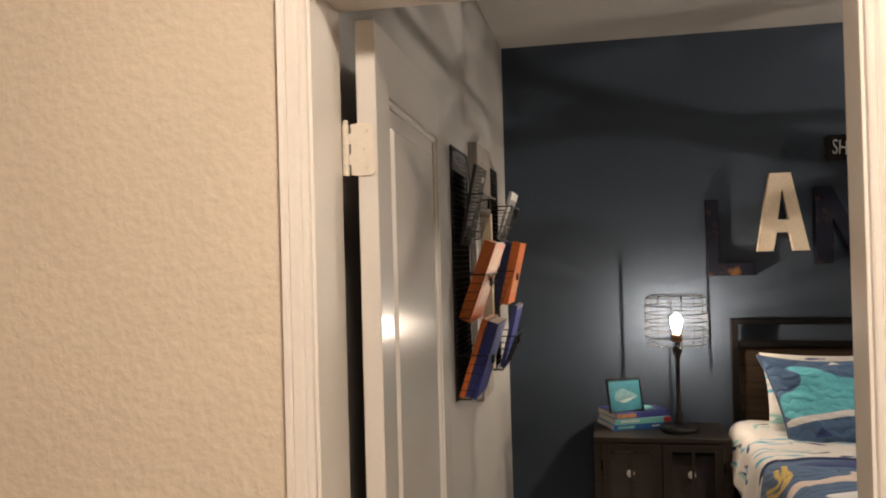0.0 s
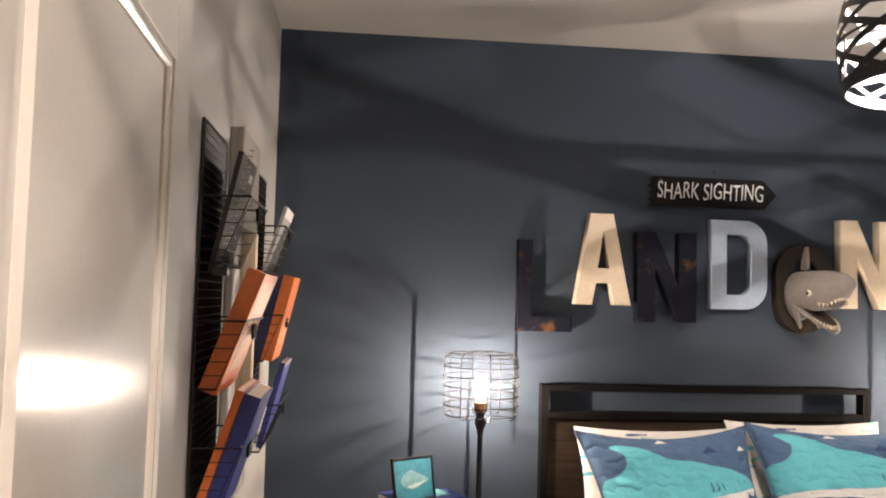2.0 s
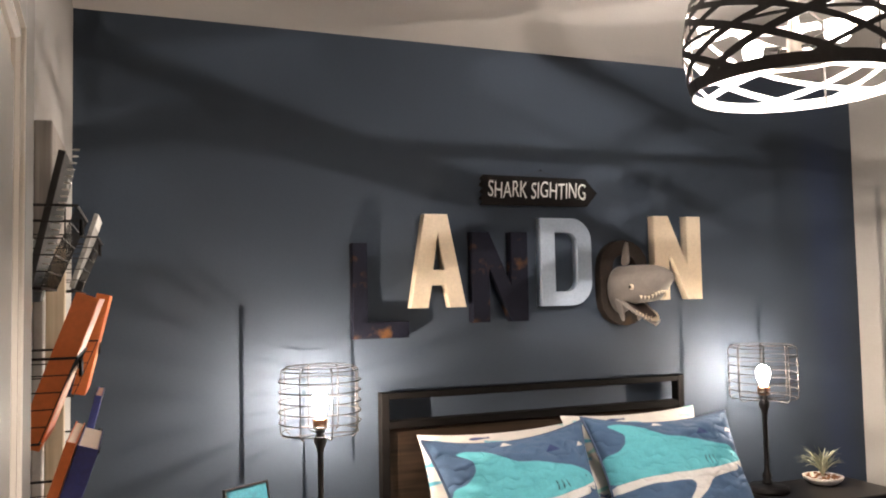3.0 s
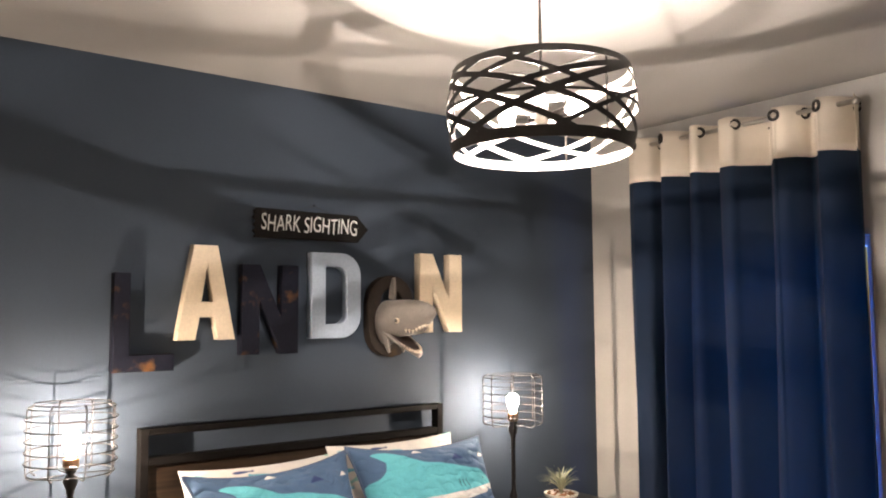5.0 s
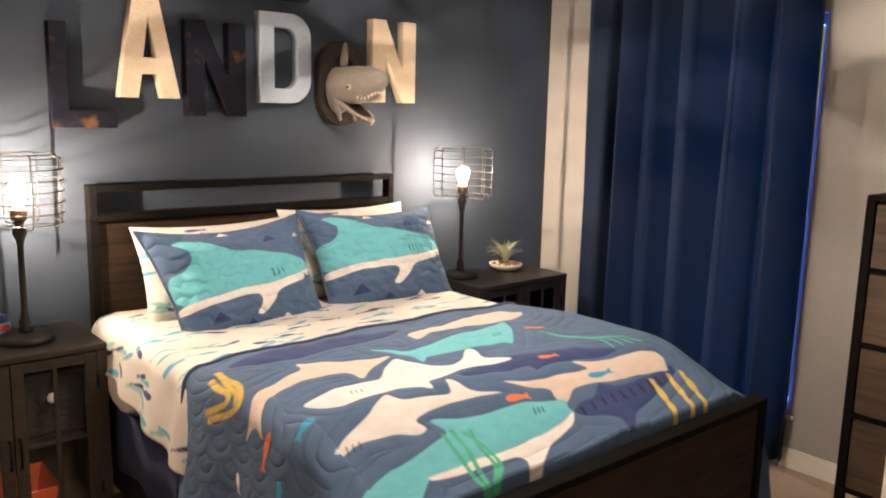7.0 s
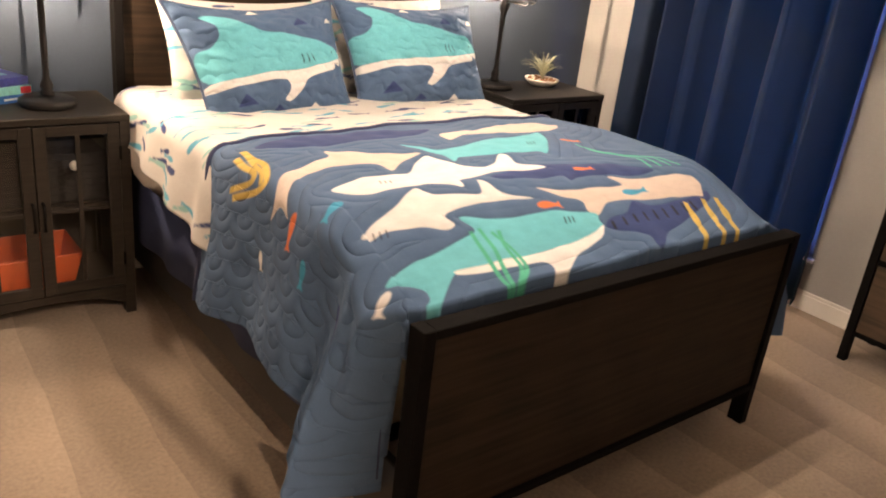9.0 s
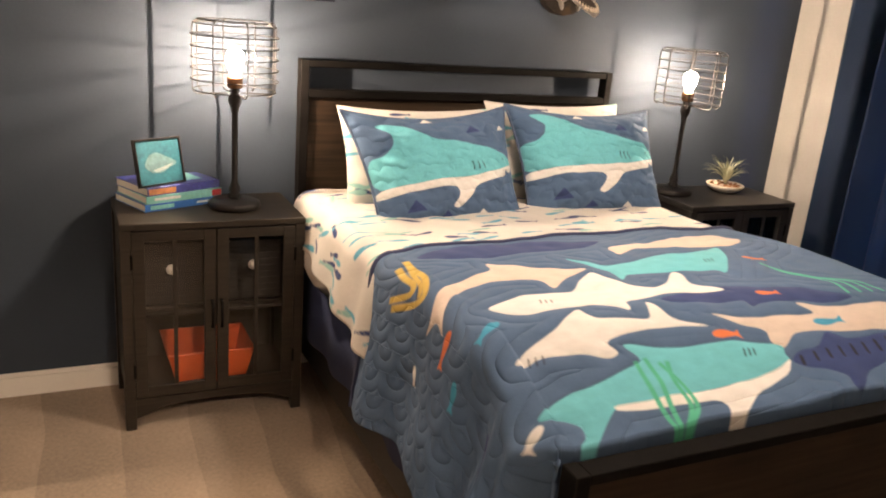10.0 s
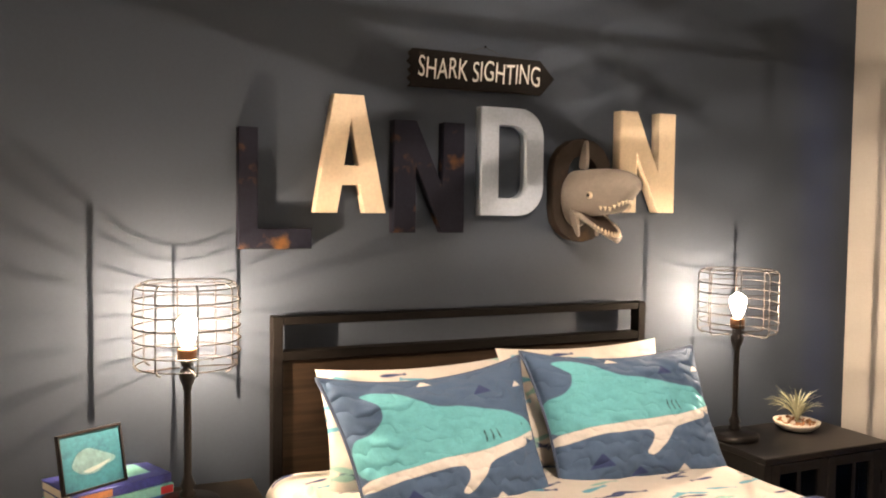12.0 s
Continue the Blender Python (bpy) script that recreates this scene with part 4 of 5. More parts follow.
            if u < 0.07 and sg < 0:
                # the corner tucks in behind the foot post
                tuck = ((0.07 - u) / 0.07) ** 1.5
                p.x += (BED_L + 0.012 - p.x) * tuck
        else:
            p.z += pf + 0.012 * math.sin(min(1, max(0, (a - MX0) / (MX1 - MX0))) * math.pi)
        return p - Vector((1.395, 3.1, 0.8))
    ss = np.linspace(0.20, 2.59, 480)
    us = np.linspace(0, 1, 220)
    ob = cloth("cover", ss, us, quilt_place, QUILT, quilt)
    me = ob.data
    A, U = np.meshgrid(ss, us)
    E = np.array([edge_t(a) for a in ss])
    st = np.stack([A.ravel(), (2.617 + (E[None, :] - 2.617) * U).ravel()], 1)
    for ink, _ in palette:
        me.attributes.new(ink, "FLOAT", "POINT").data.foreach_set("value", union(inks[ink])(st).astype(np.float32))
    me.attributes.new("stitch", "FLOAT", "POINT").data.foreach_set("value", seams(st).astype(np.float32))
    idx = np.empty(len(me.loops), dtype=np.int32)
    me.loops.foreach_get("vertex_index", idx)
    me.uv_layers[0].data.foreach_set("uv", st[idx].astype(np.float32).ravel())
    ob.modifiers.new("thick", "SOLIDIFY").thickness = 0.012
    bm = bmesh.new()
    sweep(bm, [quilt_place(a, 1.0) for a in np.linspace(0.20, 2.55, 150)], 0.009, 8)
    part("binding", bm, mat("navy_binding", (0.03, 0.04, 0.10), 0.85, sheen=0.1), quilt, "navy bound edge", True)

    # bed skirt
    skirt = thing("bed_skirt", (1.395, 3.55, 0.14), label="navy cotton bed skirt under the mattress", category="bed skirt")
    NAVY_COTTON = mat("navy_cotton", (0.022, 0.032, 0.085), 0.9, var=0.15, scale=10, bump=0.03, bump_scale=400)
    for x in (0.668, 2.118):
        bm = bmesh.new()
        rows = [[bm.verts.new((x - 1.395 + (0.004 + 0.006 * (1 - j)) * math.sin(y * 22), y - 3.55, 0.13 + j * 0.235)) for y in np.arange(2.66, 4.45, 0.02)] for j in (0, 1)]
        for i in range(len(rows[0]) - 1):
            bm.faces.new((rows[0][i], rows[0][i + 1], rows[1][i + 1], rows[1][i]))
        sk = part("panel", bm, NAVY_COTTON, skirt, smooth=True)
        sk.modifiers.new("thick", "SOLIDIFY").thickness = 0.003
    return SHEET, fields


SHEET, SHEET_FIELDS = build_bedding()


def cushion(name, material, w, h, thick, inks, seed, label, m, sag=0.0, piping=None, taper=0.0, tuck=0.0):
    """A stuffed pillow lying in local x, y, front to local z."""
    root = thing(name, label=label, category="pillow", group="pillows on the bed")
    root.matrix_basis = m
    n = 120 if thick > 0.15 else 64
    for side, nm in ((1, "front"), (-1, "back")):
        def place(a, b):
            ra, rb = abs(a), abs(b)
            pinch = 1 - 0.07 * (1 - rb ** 2) * ra ** 3
            pinch2 = 1 - 0.09 * (1 - ra ** 2) * rb ** 3
            prof = max(0, (1 - ra ** 2.6)) ** 0.55 * max(0, (1 - rb ** 2.6)) ** 0.55
            wr = noise.noise(Vector((a * 3 + seed, b * 3, side))) * 0.018 + noise.noise(Vector((a * 8 + seed, b * 8, side))) * 0.006
            z = side * (thick / 2 * prof + wr * min(1, prof * 1.5))
            x = a * w / 2 * pinch + (taper * (1 - a) - tuck * (1 + a)) * (1 - b) / 4
            return Vector((x, b * h / 2 * pinch2 - sag * (1 - ra ** 2) * (b + 1) * 0.5, z))
        fl = {k: (lambda P, f=f: f(P * np.array((w / 2, h / 2)))) for k, f in inks.items()} if inks else None
        gr = np.linspace(-1, 1, n + 1)
        ob = cloth(nm, gr, gr if side > 0 else gr[::-1], place, material, root, fields=fl)
        if inks:
            P = np.stack([q.ravel() for q in np.meshgrid(gr, gr if side > 0 else gr[::-1])], 1) * np.array((w / 2, h / 2))
            idx = np.empty(len(ob.data.loops), dtype=np.int32)
            ob.data.loops.foreach_get("vertex_index", idx)
            ob.data.uv_layers[0].data.foreach_set("uv", P[idx].astype(np.float32).ravel())
        if side > 0 and piping:
            ring = [place(a, -1) for a in gr] + [place(1, b) for b in gr[1:]] + [place(a, 1) for a in gr[::-1][1:]] + [place(-1, b) for b in gr[::-1][1:-1]]
            part("piping", sweep(bmesh.new(), ring, 0.006, 6, closed=True), piping, root, "navy piped edge", True)
    return root


def build_pillows():
    W, H = 0.695, 0.475
    body = [(-0.265, 0.165), (-0.211, 0.178), (-0.139, 0.166), (-0.085, 0.127), (-0.051, 0.106), (0.071, 0.087), (0.205, 0.056), (0.275, 0.030), (0.318, -0.004), (0.316, -0.018), (0.279, -0.025), (0.224, -0.035), (0.105, -0.051), (-0.082, -0.06), (-0.218, -0.074), (-0.345, -0.087), (-0.345, 0.03), (-0.262, 0.044), (-0.218, 0.081), (-0.214, 0.12), (-0.241, 0.145)]
    belly = [(0.318, -0.016), (0.306, -0.048), (0.285, -0.046), (0.262, -0.036), (0.268, -0.060), (0.18, -0.074), (0.099, -0.09), (0.068, -0.131), (0.005, -0.178), (-0.025, -0.168), (0.007, -0.133), (0.017, -0.106), (-0.003, -0.087), (-0.17, -0.096), (-0.345, -0.121), (-0.345, -0.087), (-0.218, -0.074), (-0.082, -0.06), (0.105, -0.051), (0.224, -0.035), (0.28, -0.024)]
    tri = lambda x, y, r: [(x - r, y - r * 0.3), (x - r * 0.1, y + r * 0.7), (x + r, y - r * 0.25)]

    def print_fields(up):
        move = lambda pts: [(x, y + up) for x, y in pts]
        ticks = [tick((0.098 + 0.024 * k, 0.006 + up), (0.106 + 0.024 * k, -0.030 + up), 0.006) for k in range(3)]
        mouth = [tick((0.252 + 0.012 * k, -0.042 + up), (0.258 + 0.012 * k, -0.034 + up), 0.003) for k in range(5)]
        return {"ink_teal": union([smooth(move(body), 2)]), "ink_cream": union([smooth(move(belly), 1)]),
                "ink_pale": union([tri(-0.04, 0.20, 0.026), tri(0.295, 0.14, 0.022), tri(0.128, -0.205, 0.028)]),
                "ink_navy": union([tri(0.14, 0.138, 0.034), tri(-0.19, -0.165, 0.045), tri(-0.05, -0.205, 0.03)]),
                "ink_black": union(ticks + mouth + [tick((0.255, 0.006 + up), (0.261, 0.005 + up), 0.009)])}

    SHAM = cloth_print("shark_sham_cotton", COTTON_BLUE, [("ink_navy", INK_NAVY), ("ink_teal", TEAL), ("ink_cream", CREAM), ("ink_pale", CREAM), ("ink_black", BLACK)], quilt=6.0, edge=0.002, puff=0.6)
    PIPE = mat("slate_piping", (0.07, 0.10, 0.17), 0.85)
    lab = "quilted slate blue pillow with a teal shark, propped on the bed"
    cushion("shark_pillow", SHAM, W, H, 0.17, print_fields(0.0), 3, lab, Matrix.Translation((1.115, 4.160, 0.944)) @ Matrix.Rotation(radians(3), 4, "Z") @ Matrix.Rotation(radians(58), 4, "X") @ Matrix.Rotation(radians(1.5), 4, "Z"), sag=0.026, piping=PIPE, taper=0.065, tuck=0.035)
    cushion("shark_pillow", SHAM, W * 0.97, H, 0.19, print_fields(0.025), 8, lab, Matrix.Translation((1.785, 4.180, 0.955)) @ Matrix.Rotation(radians(-4), 4, "Z") @ Matrix.Rotation(radians(59), 4, "X") @ Matrix.Rotation(radians(-1), 4, "Z"), sag=0.02, piping=PIPE, taper=0.045)
    f2 = {k: (lambda P, f=f: f(P * 1.0 + np.array((1.1, 3.95)))) for k, f in SHEET_FIELDS.items()}
    for x, sd, z in ((1.122, 1, 0.935), (1.745, 5, 0.965)):
        cushion("print_pillow", SHEET, 0.665, 0.43, 0.12, f2, sd, "cream pillow printed with small sharks, behind the shark pillow", Matrix.Translation((x, 4.33, z)) @ Matrix.Rotation(radians(68), 4, "X"))


build_pillows()


# ---- bedside cabinets ----
def build_cabinet(at, W, D, H, woodm, label, filled):
    cab = thing("bedside_cabinet", at, label=label, category="nightstand", group="bedside cabinets")
    # local: x across, y to the wall, front at y = 0
    t = 0.022
    part("top", boxed(0, W, -0.004, D, H - 0.024, H, 0.003), woodm, cab)
    for x in (0, W - 0.036):
        for y in (0.0, D - 0.036):
            part("leg", boxed(x, x + 0.036, y, y + 0.036, 0, H - 0.024, 0.002), woodm, cab)
    for x in (0.008, W - 0.008 - 0.015):
        part("side_panel", boxed(x, x + 0.015, 0.036, D - 0.036, 0.10, H - 0.024, 0.001), woodm, cab)
    part("back_panel", boxed(0.036, W - 0.036, D - 0.016, D - 0.006, 0.10, H - 0.024), INSIDE, cab)
    part("bottom", boxed(0.023, W - 0.023, 0.020, D - 0.016, 0.10, 0.118), INSIDE, cab)
    part("shelf", boxed(0.023, W - 0.023, 0.050, D - 0.018, 0.418, 0.436), woodm, cab)
    # arched apron below the doors
    arch = [(0.036, 0.118)] + [(0.036, 0.045)] + [(0.036 + 0.05 + (W - 0.172) * u, 0.062 + 0.028 * math.sin(math.pi * u) ** 0.4) for u in np.linspace(0, 1, 14)] + [(W - 0.036, 0.045), (W - 0.036, 0.118)]
    bm = prism(arch, 0.016)
    bmesh.ops.transform(bm, matrix=Matrix.Translation((0, 0.010, 0)) @ UPRIGHT, verts=bm.verts)
    part("apron", bm, woodm, cab)
    dw = (W - 0.072 - 0.006) / 2
    for k in range(2):
        x0 = 0.037 + k * (dw + 0.004)
        fr, z0, z1 = 0.040, 0.122, H - 0.030
        bm = boxed(x0, x0 + fr, 0, 0.018, z0, z1, 0.0015)
        box(bm, x0 + dw - fr, x0 + dw, 0, 0.018, z0, z1, 0.0015)
        box(bm, x0 + fr, x0 + dw - fr, 0, 0.018, z0, z0 + fr, 0.001)
        box(bm, x0 + fr, x0 + dw - fr, 0, 0.018, z1 - 0.034, z1, 0.001)
        d = part("door", bm, woodm, cab)
        part("muntin", boxed(x0 + dw / 2 - 0.007, x0 + dw / 2 + 0.007, 0.003, 0.010, z0 + fr, z1 - 0.034, 0.001), woodm, d)
        part("muntin", boxed(x0 + fr, x0 + dw - fr, 0.0045, 0.009, 0.424, 0.436, 0.001), woodm, d)
        g = part("glass", boxed(x0 + fr, x0 + dw - fr, 0.011, 0.014, z0 + fr, z1 - 0.034), GLASS, d)
        g.visible_shadow = False
        xh = x0 + (dw - 0.014 if k == 0 else 0.014)
        bm = sweep(bmesh.new(), [(xh, 0.0, 0.37), (xh, -0.018, 0.375), (xh, -0.021, 0.42), (xh, -0.018, 0.465), (xh, 0.0, 0.47)], 0.005, 8)
        part("handle", bm, STEEL, d, "black bar handle", True)
        for z in (0.20, 0.60):
            xx = x0 - 0.002 if k == 0 else x0 + dw + 0.002
            part("hinge", boxed(xx - 0.004, xx + 0.004, -0.003, 0.010, z, z + 0.05, 0.001), STEEL, d)
    if not filled:
        return cab
    ORANGE_PLASTIC = mat("orange_plastic", (0.62, 0.105, 0.025), 0.5, var=0.08, scale=20)
    WICKER = mat("dark_woven_box", (0.022, 0.018, 0.015), 0.9, var=0.4, scale=140, fine=60, bump=0.08, bump_scale=150)
    KNOB = mat("white_ceramic", (0.80, 0.76, 0.70), 0.25, var=0.05)
    b = thing("orange_bin", (at[0] + 0.152, at[1] + 0.050, 0.1185), label="orange plastic storage bin on the lower shelf", category="storage bin")
    bm = bmesh.new()
    w0, w1, d0, h = 0.245, 0.305, 0.20, 0.128
    lo = [bm.verts.new(v) for v in ((0.03, 0.02, 0), (0.03 + w0, 0.02, 0), (0.03 + w0, 0.02 + d0, 0), (0.03, 0.02 + d0, 0))]
    hi = [bm.verts.new(v) for v in ((0, 0, h), (w1, 0, h), (w1, d0 + 0.04, h), (0, d0 + 0.04, h))]
    bm.faces.new(lo[::-1])
    for i in range(4):
        bm.faces.new((lo[i], lo[(i + 1) % 4], hi[(i + 1) % 4], hi[i]))
    ob = part("body", bm, ORANGE_PLASTIC, b)
    ob.modifiers.new("thick", "SOLIDIFY").thickness = 0.004
    rim = [(0, 0, h), (w1, 0, h), (w1, d0 + 0.04, h), (0, d0 + 0.04, h)]
    part("rim", sweep(bmesh.new(), rim, 0.005, 6, closed=True), ORANGE_PLASTIC, b)
    for k in range(2):
        x2 = (0.050, 0.330)[k]
        b = thing("woven_box", (at[0] + x2, at[1] + 0.065, 0.4365), label="dark woven storage box with a white knob", category="storage box", group="boxes in the cabinet")
        part("body", boxed(0, 0.235, 0, 0.22, 0, 0.23, 0.008), WICKER, b)
        for q in range(9):
            part("weave_band", boxed(-0.001, 0.236, -0.0015, 0.001, 0.014 + q * 0.024, 0.036 + q * 0.024, 0.001), WICKER, b)
        bm = lathe(bmesh.new(), [(0.006, 0.0), (0.007, 0.014), (0.017, 0.020), (0.019, 0.028), (0.012, 0.036)], seg=16)
        bmesh.ops.transform(bm, matrix=Matrix.Translation((0.117, -0.003, 0.145)) @ Matrix.Rotation(radians(90), 4, "X"), verts=bm.verts)
        part("knob", bm, KNOB, b, "white knob", True)
    return cab


build_cabinet((0.004, 4.212, 0), 0.625, 0.37, 0.76, STANDWOOD, "grey-brown wooden bedside cabinet with two glazed doors", True)
build_cabinet((2.345, 4.125, 0), 0.63, 0.37, 0.76, STANDBLACK, "black-brown wooden bedside cabinet in the corner by the curtain", False)


# ---- cage lamps ----
def build_cage_lamp(at, label, filament):
    lamp = thing("table_lamp", at, label=label, category="table lamp", group="bedside lamps")
    part("base", lathe(bmesh.new(), [(0.090, 0.0), (0.093, 0.006), (0.092, 0.020), (0.080, 0.027), (0.030, 0.031), (0.020, 0.036)], seg=32), BRONZE, lamp, smooth=True)
    part("pole", lathe(bmesh.new(), [(0.022, 0.034), (0.024, 0.044), (0.016, 0.054), (0.022, 0.068), (0.014, 0.085), (0.0105, 0.10), (0.0105, 0.345), (0.015, 0.350), (0.012, 0.356), (0.017, 0.365), (0.024, 0.385), (0.020, 0.402), (0.012, 0.412), (0.019, 0.420), (0.010, 0.430)], seg=20), BRONZE, lamp, smooth=True)
    part("socket", lathe(bmesh.new(), [(0.020, 0.428), (0.026, 0.432), (0.027, 0.463), (0.021, 0.468)], seg=16), mat("lamp_socket", (0.20, 0.10, 0.05), 0.4, 0.6), lamp, smooth=True)
    bm = lathe(bmesh.new(), [(0.013, 0.464), (0.018, 0.485), (0.028, 0.510), (0.031, 0.530), (0.027, 0.550), (0.012, 0.563)], seg=20)
    e = part("bulb", bm, ENVELOPE, lamp, "glowing bulb", True)
    e.visible_shadow = False
    bm = bmesh.new()
    bmesh.ops.create_icosphere(bm, subdivisions=1, radius=0.0030, matrix=Matrix.Translation((0, 0, 0.522)) @ Matrix.Diagonal((1, 1, 4.0, 1)))
    part("filament", bm, filament, e)
    r, z0, z1, c = 0.146, 0.408, 0.655, 0.022
    for k in range(8):
        a = 2 * math.pi * k / 8 + 0.09
        prof = [(0.02, z0 + 0.004), (r - c, z0)] + [(r - c + c * math.sin(q), z0 + c - c * math.cos(q)) for q in np.linspace(0.2, math.pi / 2, 5)] + [(r - c + c * math.cos(q), z1 - c + c * math.sin(q)) for q in np.linspace(0, math.pi / 2, 6)]
        end = r - 0.05 if k % 2 else 0.0
        prof.append((end, z1))
        bm = sweep(bmesh.new(), [(p * math.cos(a), p * math.sin(a), z) for p, z in prof[1 if k % 2 else 0:-1]], 0.0027, 6)
        part("cage_wire", bm, CAGE, lamp)
    for q in range(7):
        z = z0 + 0.012 + (z1 - z0 - 0.024) * q / 6
        rr = r + 0.002 if 0 < q < 6 else r - 0.006
        bm = sweep(bmesh.new(), [(rr * math.cos(a), rr * math.sin(a), z) for a in np.linspace(0, 2 * math.pi, 40, endpoint=False)], 0.0021, 6, closed=True)
        part("cage_ring", bm, CAGE, lamp)
    bm = sweep(bmesh.new(), [((r - c) * math.cos(a), (r - c) * math.sin(a), z1) for a in np.linspace(0, 2 * math.pi, 40, endpoint=False)], 0.002, 5, closed=True)
    part("cage_ring", bm, CAGE, lamp)


build_cage_lamp((0.411, 4.387, 0.76), "lit bronze table lamp with a wire cage shade beside books", FILAMENT_A)
build_cage_lamp((2.44, 4.375, 0.76), "lit bronze table lamp with a wire cage shade beside a plant", FILAMENT_C)


# ---- books and picture on the cabinet ----
PAPER = mat("book_paper", (0.72, 0.68, 0.60), 0.9, var=0.06, scale=30, fine=400)


def book(name, m, w, d, h, cover, label, category="book", group="", marks=(), side_spine=False):
    """A closed book: cover boards, spine and page block; local x along the spine, spine at y = 0."""
    b = thing(name, label=label, category=category, group=group)
    b.matrix_basis = m
    part("page_block", boxed(0.003, w - 0.003, 0.004, d - 0.003, 0.0025, h - 0.0025), PAPER, b, "cream page block")
    bm = boxed(0, w, 0.0022, d, 0, 0.0025, 0.0006)
    box(bm, 0, w, 0.0022, d, h - 0.0025, h, 0.0006)
    box(bm, 0, w, 0, 0.0022, 0, h, 0.0006)
    if side_spine:
        box(bm, -0.002, 0.001, 0.0022, d, 0, h, 0.0008)
    part("cover", bm, cover, b)
    for x0, x1, y0, y1, top, mm in marks:
        if top:
            part("cover_print", boxed(x0, x1, y0, y1, h, h + 0.0006), mm, b)
        else:
            part("spine_print", boxed(x0, x1, -0.0006, 0, y0, y1), mm, b)
    return b


BLUE = mat("blue_cover", (0.03, 0.14, 0.42), 0.35, var=0.25, scale=18)
MINT = mat("mint_cover", (0.22, 0.55, 0.50), 0.35, var=0.2, scale=18)
INDIGO = mat("indigo_cover", (0.05, 0.06, 0.26), 0.35, var=0.35, scale=14)
RED = mat("red_cover", (0.55, 0.04, 0.05), 0.4)
ORANGE_C = mat("orange_cover", (0.58, 0.145, 0.03), 0.45, var=0.15, scale=12)
NAVY_C = mat("navy_cover", (0.012, 0.018, 0.075), 0.4, var=0.25, scale=12)
GREY_C = mat("grey_cover", (0.30, 0.29, 0.28), 0.5, var=0.4, scale=35)
WHITE_C = mat("white_print", (0.70, 0.70, 0.68), 0.5)
PEACH_C = mat("peach_print", (0.58, 0.25, 0.11), 0.5, var=0.3, scale=40)
BLACK_C = mat("black_cover", (0.014, 0.013, 0.0125), 0.6, var=0.3, scale=30)


def build_books():
    z = 0.76
    stack = ((0.30, 0.215, 0.026, BLUE, "thin blue picture book at the bottom of the stack", 23, (0.10, 4.345), [(0.02, 0.11, 0.006, 0.020, False, MINT), (0.20, 0.27, 0.009, 0.016, False, WHITE_C)]),
             (0.295, 0.215, 0.027, MINT, "mint green picture book in the stack", 22, (0.105, 4.35), [(0.255, 0.293, 0.002, 0.025, False, RED), (0.03, 0.13, 0.010, 0.019, False, WHITE_C)]),
             (0.29, 0.21, 0.028, INDIGO, "indigo picture book on top of the stack", 25, (0.11, 4.35), [(0.005, 0.11, 0.004, 0.024, False, PEACH_C), (0.05, 0.15, 0.03, 0.12, True, ORANGE_C), (0.17, 0.25, 0.05, 0.15, True, MINT)]))
    for w, d, h, m, lab, a, (x, y), marks in stack:
        book("picture_book", Matrix.Translation((x, y, z)) @ Matrix.Rotation(radians(a), 4, "Z"), w, d, h, m, lab, group="books on the cabinet", marks=marks)
        z += h + 0.0007
    pic = thing("framed_picture", label="small framed picture of a white whale in teal water", category="picture frame")
    pic.matrix_basis = Matrix.Translation((0.088, 4.352, z + 0.0005)) @ Matrix.Rotation(radians(30), 4, "Z") @ Matrix.Rotation(radians(-12), 4, "X")
    W, H = 0.19, 0.165
    f = 0.007
    bm = boxed(0, f, 0, 0.016, 0, H, 0.001)
    box(bm, W - f, W, 0, 0.016, 0, H, 0.001)
    box(bm, f, W - f, 0, 0.016, 0, f, 0.001)
    box(bm, f, W - f, 0, 0.016, H - f, H, 0.001)
    part("frame", bm, BRONZE, pic)
    water = mat("teal_water_print", (0.018, 0.14, 0.18), 0.6, var=0.35, scale=14, tint=(0.010, 0.08, 0.12))
    part("picture", boxed(f, W - f, 0.006, 0.012, f, H - f), water, pic, "teal underwater picture")
    blob = smooth([(0.03, 0.07), (0.05, 0.105), (0.085, 0.118), (0.12, 0.10), (0.165, 0.078), (0.16, 0.066), (0.13, 0.058), (0.10, 0.042), (0.06, 0.046)], 2)
    bm = prism([tuple(p) for p in blob], 0.0008)
    bmesh.ops.transform(bm, matrix=Matrix.Translation((0, 0.0055, 0)) @ UPRIGHT, verts=bm.verts)
    part("printed_whale", bm, mat("pale_whale_print", (0.12, 0.22, 0.24), 0.55, var=0.3, scale=30), pic, "pale printed whale")
    bm = prism([tuple(p) for p in smooth([(0.06, 0.055), (0.10, 0.062), (0.155, 0.074), (0.12, 0.056), (0.08, 0.046)], 2)], 0.0008)
    bmesh.ops.transform(bm, matrix=Matrix.Translation((0, 0.0047, 0)) @ UPRIGHT, verts=bm.verts)
    part("printed_belly", bm, mat("white_belly_print", (0.32, 0.38, 0.38), 0.55), pic)
    part("stand", boxed(W / 2 - 0.015, W / 2 + 0.015, 0.016, 0.019, 0.0, H * 0.7, 0.0005), BLACK_C, pic)


build_books()


